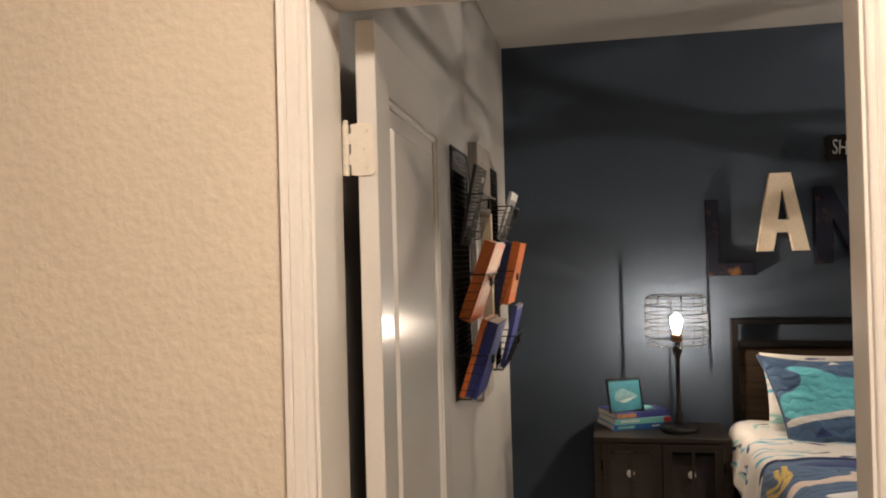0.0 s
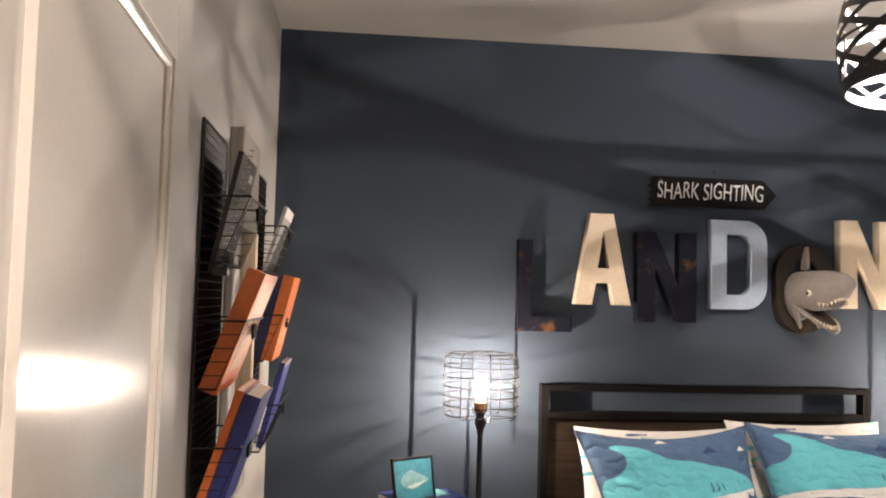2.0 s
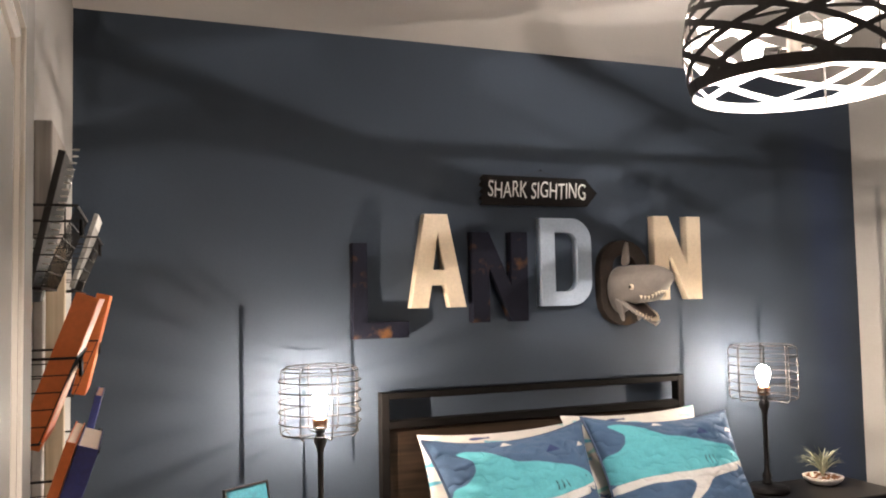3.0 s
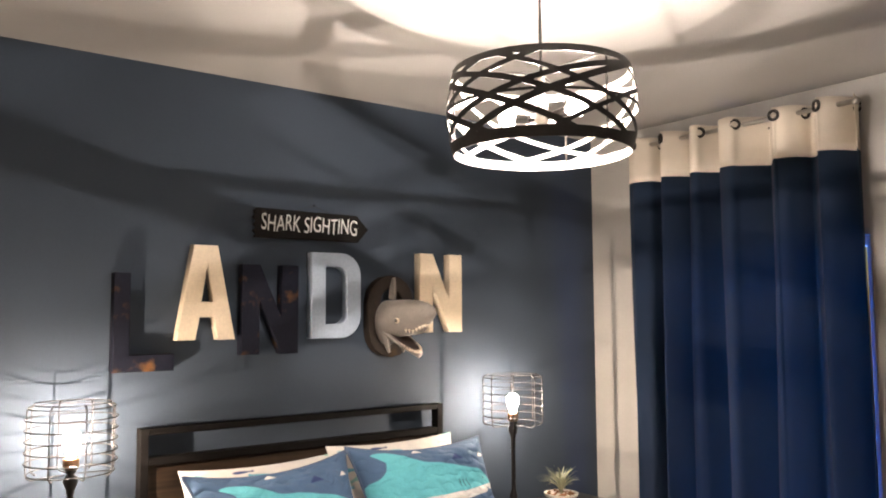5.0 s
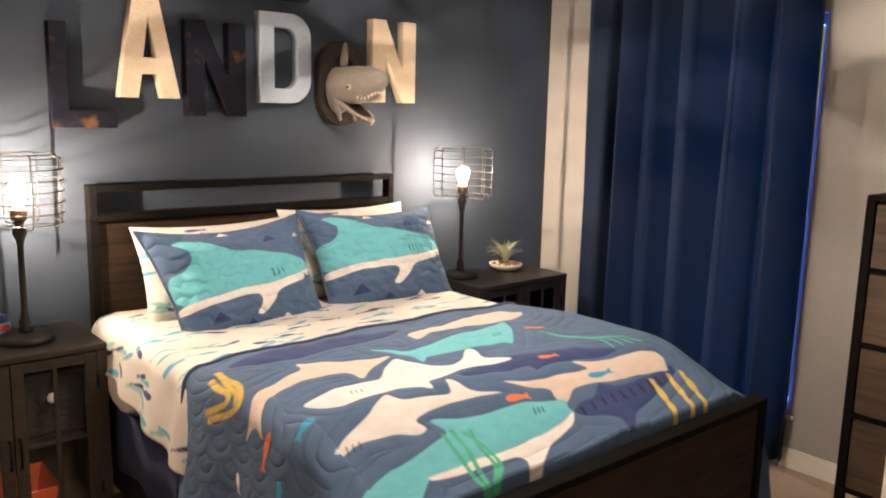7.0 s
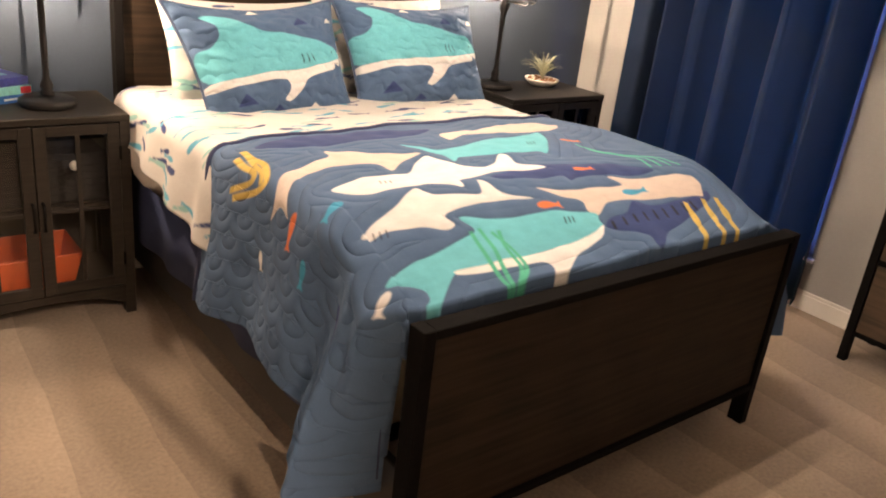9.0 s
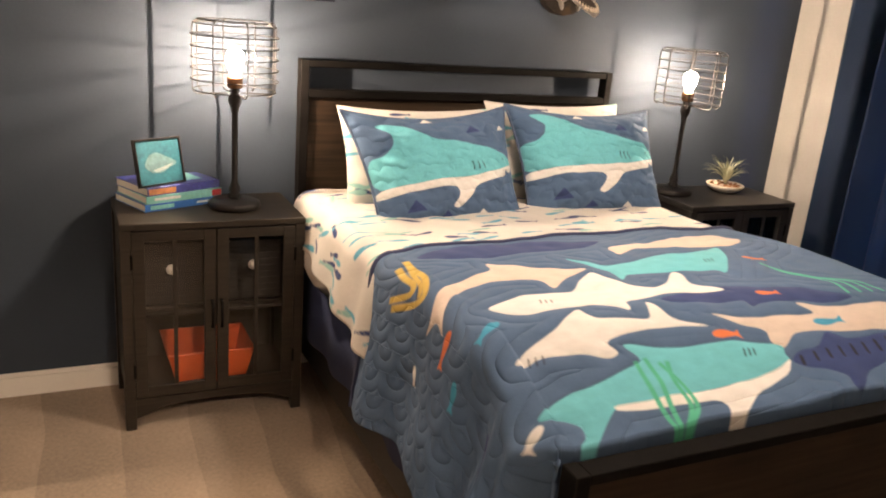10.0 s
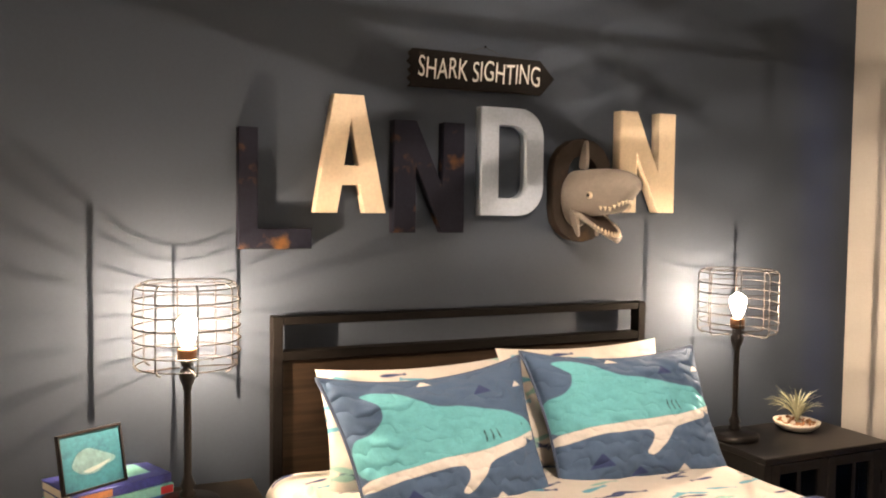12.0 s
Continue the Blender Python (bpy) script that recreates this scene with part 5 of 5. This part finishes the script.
# ---- air plant ----
def build_plant():
    pot = thing("potted_plant", (2.765, 4.375, 0.7605), label="spiky air plant in a shallow white bowl of pebbles", category="plant")
    bm = lathe(bmesh.new(), [(0.045, 0.0), (0.055, 0.003), (0.082, 0.022), (0.090, 0.037), (0.086, 0.038), (0.075, 0.026), (0.01, 0.022)], seg=28)
    part("bowl", bm, mat("white_glazed_bowl", (0.70, 0.65, 0.58), 0.3, var=0.2, scale=25), pot, "shallow white bowl", True)
    rng = random.Random(5)
    PEBBLE = mat("brown_pebble", (0.28, 0.13, 0.06), 0.7, var=0.4, scale=40)
    for k in range(38):
        a, r = rng.uniform(0, 6.28), 0.072 * math.sqrt(rng.random())
        bm = bmesh.new()
        bmesh.ops.create_icosphere(bm, subdivisions=1, radius=rng.uniform(0.006, 0.011), matrix=Matrix.Translation((r * math.cos(a), r * math.sin(a), 0.030 + rng.uniform(0, 0.006))) @ Matrix.Diagonal((1, 0.8, 0.7, 1)))
        part("pebble", bm, PEBBLE, pot)
    LEAF = mat("pale_green_leaf", (0.36, 0.37, 0.25), 0.6, var=0.3, scale=30)
    for k in range(60):
        a = rng.uniform(0, 6.28)
        lean, L = rng.uniform(0.15, 1.25), rng.uniform(0.095, 0.175)
        curl = rng.uniform(0.3, 1.3)
        bm = bmesh.new()
        pts, n = [], 8
        x = z = 0.0
        th = lean * 0.4
        rows = []
        for i in range(n + 1):
            u = i / n
            w = 0.0042 * (1 - u) ** 0.7 + 0.0004
            c, s = math.cos(a), math.sin(a)
            p = Vector((x * c, x * s, 0.034 + z))
            rows.append((bm.verts.new(p + Vector((-s, c, 0)) * w), bm.verts.new(p + Vector((0, 0, -w * 0.7))), bm.verts.new(p - Vector((-s, c, 0)) * w)))
            x += math.sin(th) * L / n
            z += math.cos(th) * L / n
            th += (lean * 0.6 + curl * u) / n * 1.6
        for q, r2 in zip(rows, rows[1:]):
            for i in range(2):
                bm.faces.new((q[i], q[i + 1], r2[i + 1], r2[i]))
        part("leaf", bm, LEAF, pot, smooth=True)


build_plant()


# ---- wall letters, sign, shark head ----
def rusty(name, base, rust, amount):
    """Painted metal with rust breaking through in blotches."""
    m = mat(name, base, 0.8, 0.0, var=0.25, scale=8)
    nt = m.node_tree
    b = nt.nodes["Principled BSDF"]
    b.inputs["Specular IOR Level"].default_value = 0.15
    src = b.inputs["Base Color"].links[0].from_socket
    tc, n, rg, mx = nt.nodes.new("ShaderNodeTexCoord"), nt.nodes.new("ShaderNodeTexNoise"), nt.nodes.new("ShaderNodeMapRange"), nt.nodes.new("ShaderNodeMix")
    n.inputs["Scale"].default_value, n.inputs["Detail"].default_value = 11, 6
    rg.inputs["From Min"].default_value, rg.inputs["From Max"].default_value = amount, amount + 0.14
    mx.data_type = "RGBA"
    mx.inputs["B"].default_value = (*rust, 1)
    nt.links.new(tc.outputs["Object"], n.inputs["Vector"])
    nt.links.new(n.outputs["Fac"], rg.inputs["Value"])
    nt.links.new(rg.outputs["Result"], mx.inputs["Factor"])
    nt.links.new(src, mx.inputs["A"])
    nt.links.new(mx.outputs["Result"], b.inputs["Base Color"])
    return m


DARK_RUST = rusty("navy_rusted_metal", (0.007, 0.008, 0.016), (0.10, 0.046, 0.016), 0.58)
BROWN_RUST = rusty("brown_rusted_metal", (0.026, 0.020, 0.017), (0.06, 0.038, 0.022), 0.58)
CREAM_PAINT = mat("worn_cream_paint", (0.66, 0.55, 0.41), 0.55, var=0.12, scale=12, bump=0.02)
PALE_BLUE = mat("worn_pale_blue_paint", (0.34, 0.41, 0.51), 0.6, var=0.12, scale=12, bump=0.02)


def letter(outline, holes, x, z, material, label, depth=0.048, lean=0.0):
    root = thing("wall_letter", (0, 0, 0), label=label, category="wall letter", group="letters over the bed")
    root.matrix_basis = pose(x, YB - 0.002 - depth / 2, z, 0, lean, 0)
    for name, d, y in (("face", 0.006, -depth / 2 + 0.003), ("return", depth - 0.006, 0.003)):
        bm = prism(outline, d, holes, 0.0015 if name == "face" else 0.0005)
        bmesh.ops.transform(bm, matrix=Matrix.Translation((0, y, 0)) @ UPRIGHT, verts=bm.verts)
        part(name, bm, material, root)



def arc(cx, cz, r, a0, a1, n=8, ry=None):
    return [(cx + r * math.cos(radians(a0 + (a1 - a0) * i / n)), cz + (ry or r) * math.sin(radians(a0 + (a1 - a0) * i / n))) for i in range(n + 1)]


def n_shape(w, h, s):
    return [(0, 0), (s, 0), (s, h * 0.60), (w - s, 0), (w, 0), (w, h), (w - s, h), (w - s, h * 0.40), (s, h), (0, h)]


letter([(0, 0), (0.232, 0), (0.232, 0.066), (0.060, 0.066), (0.060, 0.382), (0, 0.382)], (), 0.582, 1.500, DARK_RUST, "letter L of dark navy metal with rust spots")
letter([(0, 0), (0.075, 0), (0.092, 0.092), (0.152, 0.092), (0.170, 0), (0.243, 0), (0.164, 0.386), (0.064, 0.386)], [[(0.098, 0.155), (0.148, 0.155), (0.123, 0.315)]], 0.823, 1.617, CREAM_PAINT, "letter A in worn cream paint")
letter(n_shape(0.258, 0.38, 0.078), (), 1.096, 1.551, DARK_RUST, "letter N of dark navy metal with rust spots")
letter([(0, 0), (0.15, 0)] + arc(0.15, 0.10, 0.10, -90, 0) + arc(0.15, 0.283, 0.10, 0, 90) + [(0, 0.383)], [[(0.068, 0.062), (0.068, 0.321), (0.13, 0.321)] + arc(0.13, 0.271, 0.05, 90, 0) + arc(0.13, 0.112, 0.05, 0, -90)], 1.420, 1.612, PALE_BLUE, "letter D in worn pale blue paint")
letter(arc(0.125, 0.125, 0.125, 180, 360) + arc(0.125, 0.26, 0.125, 0, 180), [arc(0.125, 0.125, 0.062, 180, 360) + arc(0.125, 0.26, 0.062, 0, 180)], 1.714, 1.516, BROWN_RUST, "letter O of dark brown metal behind a shark head")
letter(n_shape(0.258, 0.385, 0.078), (), 2.004, 1.628, CREAM_PAINT, "letter N in worn cream paint")


def build_sign():
    sign = thing("arrow_sign", (1.440, YB - 0.002, 2.115), label="black wooden arrow sign lettered in white", category="sign")
    w, h = 0.574, 0.130
    rng = random.Random(2)
    edge = [(-w / 2 + (0.0 if i % 2 else 0.012) + rng.uniform(-0.003, 0.003), h / 2 - h * i / 9) for i in range(10)]
    out = edge + [(w / 2 - 0.055, -h / 2 + 0.002), (w / 2, -0.002), (w / 2 - 0.062, h / 2 - 0.004)]
    bm = prism(out, 0.018, (), 0.0015)
    bmesh.ops.transform(bm, matrix=Matrix.Translation((0, -0.010, 0)) @ UPRIGHT, verts=bm.verts)
    part("board", bm, rusty("black_worn_board", (0.008, 0.007, 0.007), (0.10, 0.07, 0.045), 0.68), sign)
    bm = text_mesh("SHARK SIGHTING", 0.098, 0.0006)
    xs = [v.co.x for v in bm.verts]
    k = 0.475 / (max(xs) - min(xs))
    rng = random.Random(3)
    for v in bm.verts:
        v.co.y = v.co.y * 1.05 + 0.004 * math.sin(v.co.x * 28)
        v.co.x = v.co.x * k - 0.012 + 0.06 * v.co.y
    bmesh.ops.transform(bm, matrix=Matrix.Translation((0, -0.0200, 0)) @ UPRIGHT, verts=bm.verts)
    part("lettering", bm, WHITE_C, sign, "white hand-painted lettering")
    part("string", sweep(bmesh.new(), [(-0.09, -0.004, h / 2 - 0.003), (0.01, -0.004, h / 2 + 0.028), (0.10, -0.004, h / 2 - 0.004)], 0.0009, 5), BLACK_C, sign)
    part("nail", sweep(bmesh.new(), [(0.01, 0.001, h / 2 + 0.029), (0.01, -0.008, h / 2 + 0.030)], 0.003, 8), STEEL, sign)


build_sign()


def build_shark_head():
    """A grey shark's head on the wall, mouth open: upper body with snout, lower jaw, teeth, eyes, fins, in one mesh."""
    GREY = mat("grey_felt", (0.20, 0.175, 0.155), 0.9, var=0.12, scale=30, bump=0.04, bump_scale=500, sheen=0.2)
    DARK = mat("dark_mouth", (0.035, 0.022, 0.018), 0.8)
    TOOTH = mat("tooth_white", (0.66, 0.56, 0.42), 0.5)
    bm = bmesh.new()
    seg, n = 28, 20

    def spine(u):
        """Height of the middle of the head, and how far it reaches up and down, from the neck (0) to the snout (1)."""
        mid = -0.014 + 0.034 * u ** 1.5
        up = 0.096 * (1 - 0.42 * u ** 2 - 0.36 * u ** 6)
        dn = 0.078 if u < 0.70 else max(0.008, 0.078 - 0.24 * (u - 0.70))
        return mid, up, dn
    # local: -y out of the wall, z up; the snout runs out and up
    rows = []
    for i in range(n + 1):
        u = i / n
        cz, up, dn = spine(u)
        wid = 0.082 * (1 - 0.16 * u - 0.70 * u ** 4)
        if u < 0.25:
            dn = 0.115 - 0.14 * u
        rows.append([bm.verts.new((wid * math.cos(a), -0.305 * u, cz + (up if math.sin(a) > 0 else dn) * math.sin(a))) for a in [2 * math.pi * k / seg for k in range(seg)]])
    for a, b in zip(rows, rows[1:]):
        for k in range(seg):
            f = bm.faces.new((a[k], a[(k + 1) % seg], b[(k + 1) % seg], b[k]))
            f.material_index = 0
    bm.faces.new(rows[-1])
    bm.faces.new(rows[0][::-1])
    # lower jaw: a blunt scoop that hangs open
    rows = []
    for i in range(11):
        u = i / 10
        cy, cz = -0.050 - 0.150 * u, -0.085 - 0.085 * u
        wid = 0.070 * (1 - 0.35 * u ** 2) * (1 if u < 0.9 else 0.7)
        th = 0.026 * (1 - 0.55 * u)
        rows.append([bm.verts.new((wid * math.cos(2 * math.pi * k / 16), cy + 0.4 * th * math.sin(2 * math.pi * k / 16), cz + th * math.sin(2 * math.pi * k / 16) + 0.016 * abs(math.cos(2 * math.pi * k / 16)))) for k in range(16)])
    for a, b in zip(rows, rows[1:]):
        for k in range(16):
            f = bm.faces.new((a[k], a[(k + 1) % 16], b[(k + 1) % 16], b[k]))
            f.material_index = 1 if 2 <= k <= 5 else 0
    bm.faces.new(rows[-1])
    bm.faces.new(rows[0][::-1])
    # teeth along both jaws
    for k in range(15):
        a = radians(-75 + 150 * k / 14)
        for up in (0, 1):
            if up:
                x, y, l = 0.058 * math.sin(a), -0.150 - 0.105 * math.cos(a), -0.017
                cz, _, dn = spine(-y / 0.305)
                z = cz - dn * (0.62 + 0.30 * math.cos(a)) + 0.004
            else:
                x, y, z, l = 0.052 * math.sin(a), -0.125 - 0.078 * math.cos(a), -0.122 - 0.038 * math.cos(a), 0.020
            tmp = bmesh.new()
            bmesh.ops.create_cone(tmp, cap_ends=True, segments=6, radius1=0.007, radius2=0.0008, depth=abs(l), matrix=Matrix.Translation((x, y, z + l / 2)) @ (Matrix.Rotation(math.pi, 4, "X") if l < 0 else Matrix()))
            for f in tmp.faces:
                f.material_index = 2
            merge(bm, tmp)
    # eyes
    for s in (-1, 1):
        for r, o, mi in ((0.0125, 0.0, 2), (0.0085, 0.0065, 3)):
            tmp = bmesh.new()
            bmesh.ops.create_uvsphere(tmp, u_segments=12, v_segments=8, radius=r, matrix=Matrix.Translation((s * (0.073 + o), -0.140, -0.012)))
            for f in tmp.faces:
                f.material_index = mi
            merge(bm, tmp)
    # back fin and side fins
    def fin(pts, th, m):
        tmp = prism([tuple(p) for p in smooth(pts, 2)], th)
        merge(bm, tmp, m)
    fin([(0.0, 0.0), (0.012, 0.06), (0.03, 0.105), (0.038, 0.10), (0.045, 0.0)], 0.014, Matrix.Translation((0, -0.01, 0.085)) @ Matrix(((0, 0, 1, 0), (-1, 0, 0, 0), (0, 1, 0, 0), (0, 0, 0, 1))))
    for s in (-1, 1):
        fin([(0.0, 0.0), (0.035, -0.03), (0.03, -0.105), (0.02, -0.11), (0.003, -0.06)], 0.010, Matrix.Translation((s * 0.072, -0.035, -0.055)) @ Matrix.Rotation(radians(14 * s), 4, "Y") @ Matrix(((0, 0, 1, 0), (-1, 0, 0, 0), (0, 1, 0, 0), (0, 0, 0, 1))))
    bmesh.ops.recalc_face_normals(bm, faces=bm.faces)
    ob = part("shark_trophy", bm, [GREY, DARK, TOOTH, BLACK_C], smooth=True)
    ob.matrix_basis = pose(1.815, YB - 0.052, 1.70, 0, 0, 11)
    tagged(ob, "grey felt shark head with open toothed mouth mounted on the wall", "shark head")


build_shark_head()


# ---- magazine racks on the left wall ----
def build_rack(y0, y1, z0, z1, label):
    rack = thing("wall_rack", (XL, (y0 + y1) / 2, z0), label=label, category="wall rack", group="wire racks on the wall")
    h, w = z1 - z0, (y1 - y0) / 2
    for s in (-1, 1):
        part("side_bar", sweep(bmesh.new(), [(0.006, s * w, 0), (0.006, s * w, h)], 0.004, 6), WIRE, rack)
    for z in (0.0, h):
        part("cross_bar", sweep(bmesh.new(), [(0.006, -w, z), (0.006, w, z)], 0.004, 6), WIRE, rack)
    bm = bmesh.new()
    for k in range(1, 18):
        y = -w + 2 * w * k / 18
        sweep(bm, [(0.005, y, 0), (0.005, y, h)], 0.0017, 4)
    for k in range(1, 44):
        sweep(bm, [(0.005, -w, h * k / 44), (0.005, w, h * k / 44)], 0.0017, 4)
    part("back_mesh", bm, WIRE, rack, "black wire mesh back")
    for k in range(3):
        zb = 0.005 + k * h * 0.315
        dep, top = 0.115, 0.15
        lo, hi = 0.055, dep
        part("basket_rim", sweep(bmesh.new(), [(0.006, -w, zb + top), (hi, -w, zb + top), (hi, w, zb + top), (0.006, w, zb + top)], 0.0028, 6), WIRE, rack)
        part("basket_base", sweep(bmesh.new(), [(0.006, -w, zb), (lo, -w, zb), (lo, w, zb), (0.006, w, zb)], 0.0028, 6), WIRE, rack)
        bm = bmesh.new()
        for q in range(11):
            y = -w + 2 * w * q / 10
            sweep(bm, [(0.006, y, zb), (lo, y, zb), (hi, y, zb + top)], 0.0012, 4)
        for q in range(1, 5):
            u = q / 5
            sweep(bm, [(0.006, -w, zb + top * u), (lo + (hi - lo) * u, -w, zb + top * u), (lo + (hi - lo) * u, w, zb + top * u), (0.006, w, zb + top * u)], 0.0012, 4)
        part("basket_mesh", bm, WIRE, rack, "black wire basket")
        part("label_holder", boxed(hi - 0.004, hi + 0.002, -0.028, 0.028, zb + top - 0.045, zb + top - 0.012, 0.002), STEEL, rack)


def rack_book(y, z, w, d, h, lean, cover, label, out=0.012, marks=(), category="book"):
    """A book standing in a rack, spine down the wall side, its top leaning out into the room."""
    # book local: x along the spine -> world y; local y (depth) -> up; local z (thickness) -> out of the wall
    m = Matrix.Translation((XL + out, y, z)) @ Matrix.Rotation(radians(lean), 4, "Y") @ Matrix(((0, 0, 1, 0), (1, 0, 0, 0), (0, 1, 0, 0), (0, 0, 0, 1)))
    return book("rack_book" if category == "book" else category, m, w, d, h, cover, label, category, "books in the wall racks", marks, True)


def build_wall_rack_group():
    build_rack(3.05, 3.36, 1.135, 2.015, "black wire wall rack holding books and a notebook")
    build_rack(3.90, 4.21, 1.115, 2.035, "black wire wall rack near the corner, holding books")
    rack_book(3.075, 1.672, 0.235, 0.285, 0.012, 12, BLACK_C, "black spiral notebook standing in the rack", 0.022, [(0.15, 0.20, 0.235, 0.255, True, GREY_C)], "notebook")
    coil = thing("notebook_coil", (XL + 0.028, 3.072, 1.677), label="silver wire coil of the black notebook", category="coil")
    bm = bmesh.new()
    for k in range(22):
        z = 0.012 + 0.262 * k / 21
        sweep(bm, [(0.02 + 0.231 * z + 0.006 * math.cos(a), 0.006 * math.sin(a), z) for a in np.linspace(0, 2 * math.pi, 8, endpoint=False)], 0.0011, 4, closed=True)
    part("wire", bm, SILVER, coil)
    rack_book(3.07, 1.415, 0.27, 0.290, 0.042, 20, ORANGE_C, "orange hardback book leaning in the rack", 0.014, [(0.03, 0.24, 0.19, 0.27, True, PEACH_C), (0.05, 0.22, 0.05, 0.15, True, mat("cream_print", (0.55, 0.30, 0.16), 0.5, var=0.25, scale=30))])
    rack_book(3.07, 1.145, 0.27, 0.285, 0.018, 18, ORANGE_C, "thin orange book behind a blue one in the rack", 0.010)
    rack_book(3.08, 1.145, 0.25, 0.275, 0.038, 18, mat("royal_blue_cover", (0.02, 0.03, 0.18), 0.4, var=0.3, scale=16), "royal blue book leaning in the bottom of the rack", 0.031, [(0.04, 0.20, 0.16, 0.24, True, INDIGO)])
    rack_book(3.93, 1.710, 0.24, 0.220, 0.012, 17, GREY_C, "grey magazine standing in the rack", 0.040, [(0.0, 0.24, 0.185, 0.218, True, WHITE_C)], "magazine")
    rack_book(3.92, 1.415, 0.26, 0.285, 0.034, 13, NAVY_C, "navy hardback book in the rack", 0.012)
    rack_book(3.92, 1.415, 0.26, 0.285, 0.036, 13, ORANGE_C, "orange book in front of a navy one in the rack", 0.048, [(0.03, 0.22, 0.05, 0.14, True, PEACH_C)])
    rack_book(3.93, 1.13, 0.25, 0.285, 0.018, 14, mat("deep_blue_cover", (0.03, 0.045, 0.22), 0.4, var=0.3, scale=16), "blue book leaning in the bottom of the rack", 0.040, [(0.02, 0.2, 0.14, 0.25, True, INDIGO), (0.0, 0.25, 0.268, 0.283, True, GREY_C)])
    # grey wooden board and narrow pale frame between the racks
    board = thing("wall_board", (XL, 3.62, 1.05), label="weathered grey wooden board frame hung between the racks", category="wall decor")
    GREYWOOD = wood("weathered_grey_wood", (0.16, 0.14, 0.125), (0.33, 0.30, 0.27), 0.75, "Z")
    TAN = wood("pale_wood", (0.42, 0.33, 0.22), (0.62, 0.52, 0.38), 0.6, "Z")
    part("top_board", boxed(0.0, 0.038, -0.18, 0.16, 0.76, 1.03, 0.003), GREYWOOD, board)
    part("upright", boxed(0.0, 0.022, -0.17, -0.12, 0.02, 0.76, 0.003), mat("pale_grey_paint", (0.48, 0.46, 0.43), 0.6), board, "pale grey upright")
    part("upright", boxed(0.0, 0.045, 0.10, 0.14, 0.10, 0.76, 0.003), TAN, board, "pale wooden upright")
    part("bottom_board", boxed(0.0, 0.030, -0.12, 0.16, 0.0, 0.10, 0.003), GREYWOOD, board)


build_wall_rack_group()


# ---- dresser by the curtain ----
def build_dresser():
    x0, y1, H = 2.965, 2.645, 1.30
    W, D = 0.92, XR - 0.015 - 2.965
    dr = thing("dresser", (x0, y1, 0), label="tall walnut dresser with a black steel frame", category="dresser")
    for y in (-0.034, -W):
        for x in (0, D - 0.034):
            part("post", boxed(x, x + 0.034, y, y + 0.034, 0, H, 0.002), STEEL, dr)
    part("top", boxed(0.001, D, -W + 0.001, -0.001, H, H + 0.018, 0.002), STEEL, dr)
    zs = (0.13, 0.445, 0.735, 1.03, H)
    for z in zs[:-1]:
        part("rail", boxed(0.003, 0.030, -W + 0.034, -0.034, z - 0.012, z + 0.006, 0.0015), STEEL, dr)
    part("case", boxed(0.030, D - 0.002, -W + 0.034, -0.034, 0.13, H - 0.002), BEDWOOD, dr)
    DW = wood("dresser_walnut", (0.042, 0.027, 0.017), (0.105, 0.069, 0.045), 0.5, "Y")
    for a, b in zip(zs, zs[1:]):
        d = part("drawer", boxed(0.006, 0.0295, -W + 0.038, -0.038, a + 0.010, b - 0.016, 0.002), DW, dr)
        for y in (-0.28, -W + 0.28):
            part("pull", sweep(bmesh.new(), [(0.006, y - 0.05, (a + b) / 2), (-0.018, y - 0.045, (a + b) / 2), (-0.018, y + 0.045, (a + b) / 2), (0.006, y + 0.05, (a + b) / 2)], 0.005, 6), STEEL, d)


build_dresser()
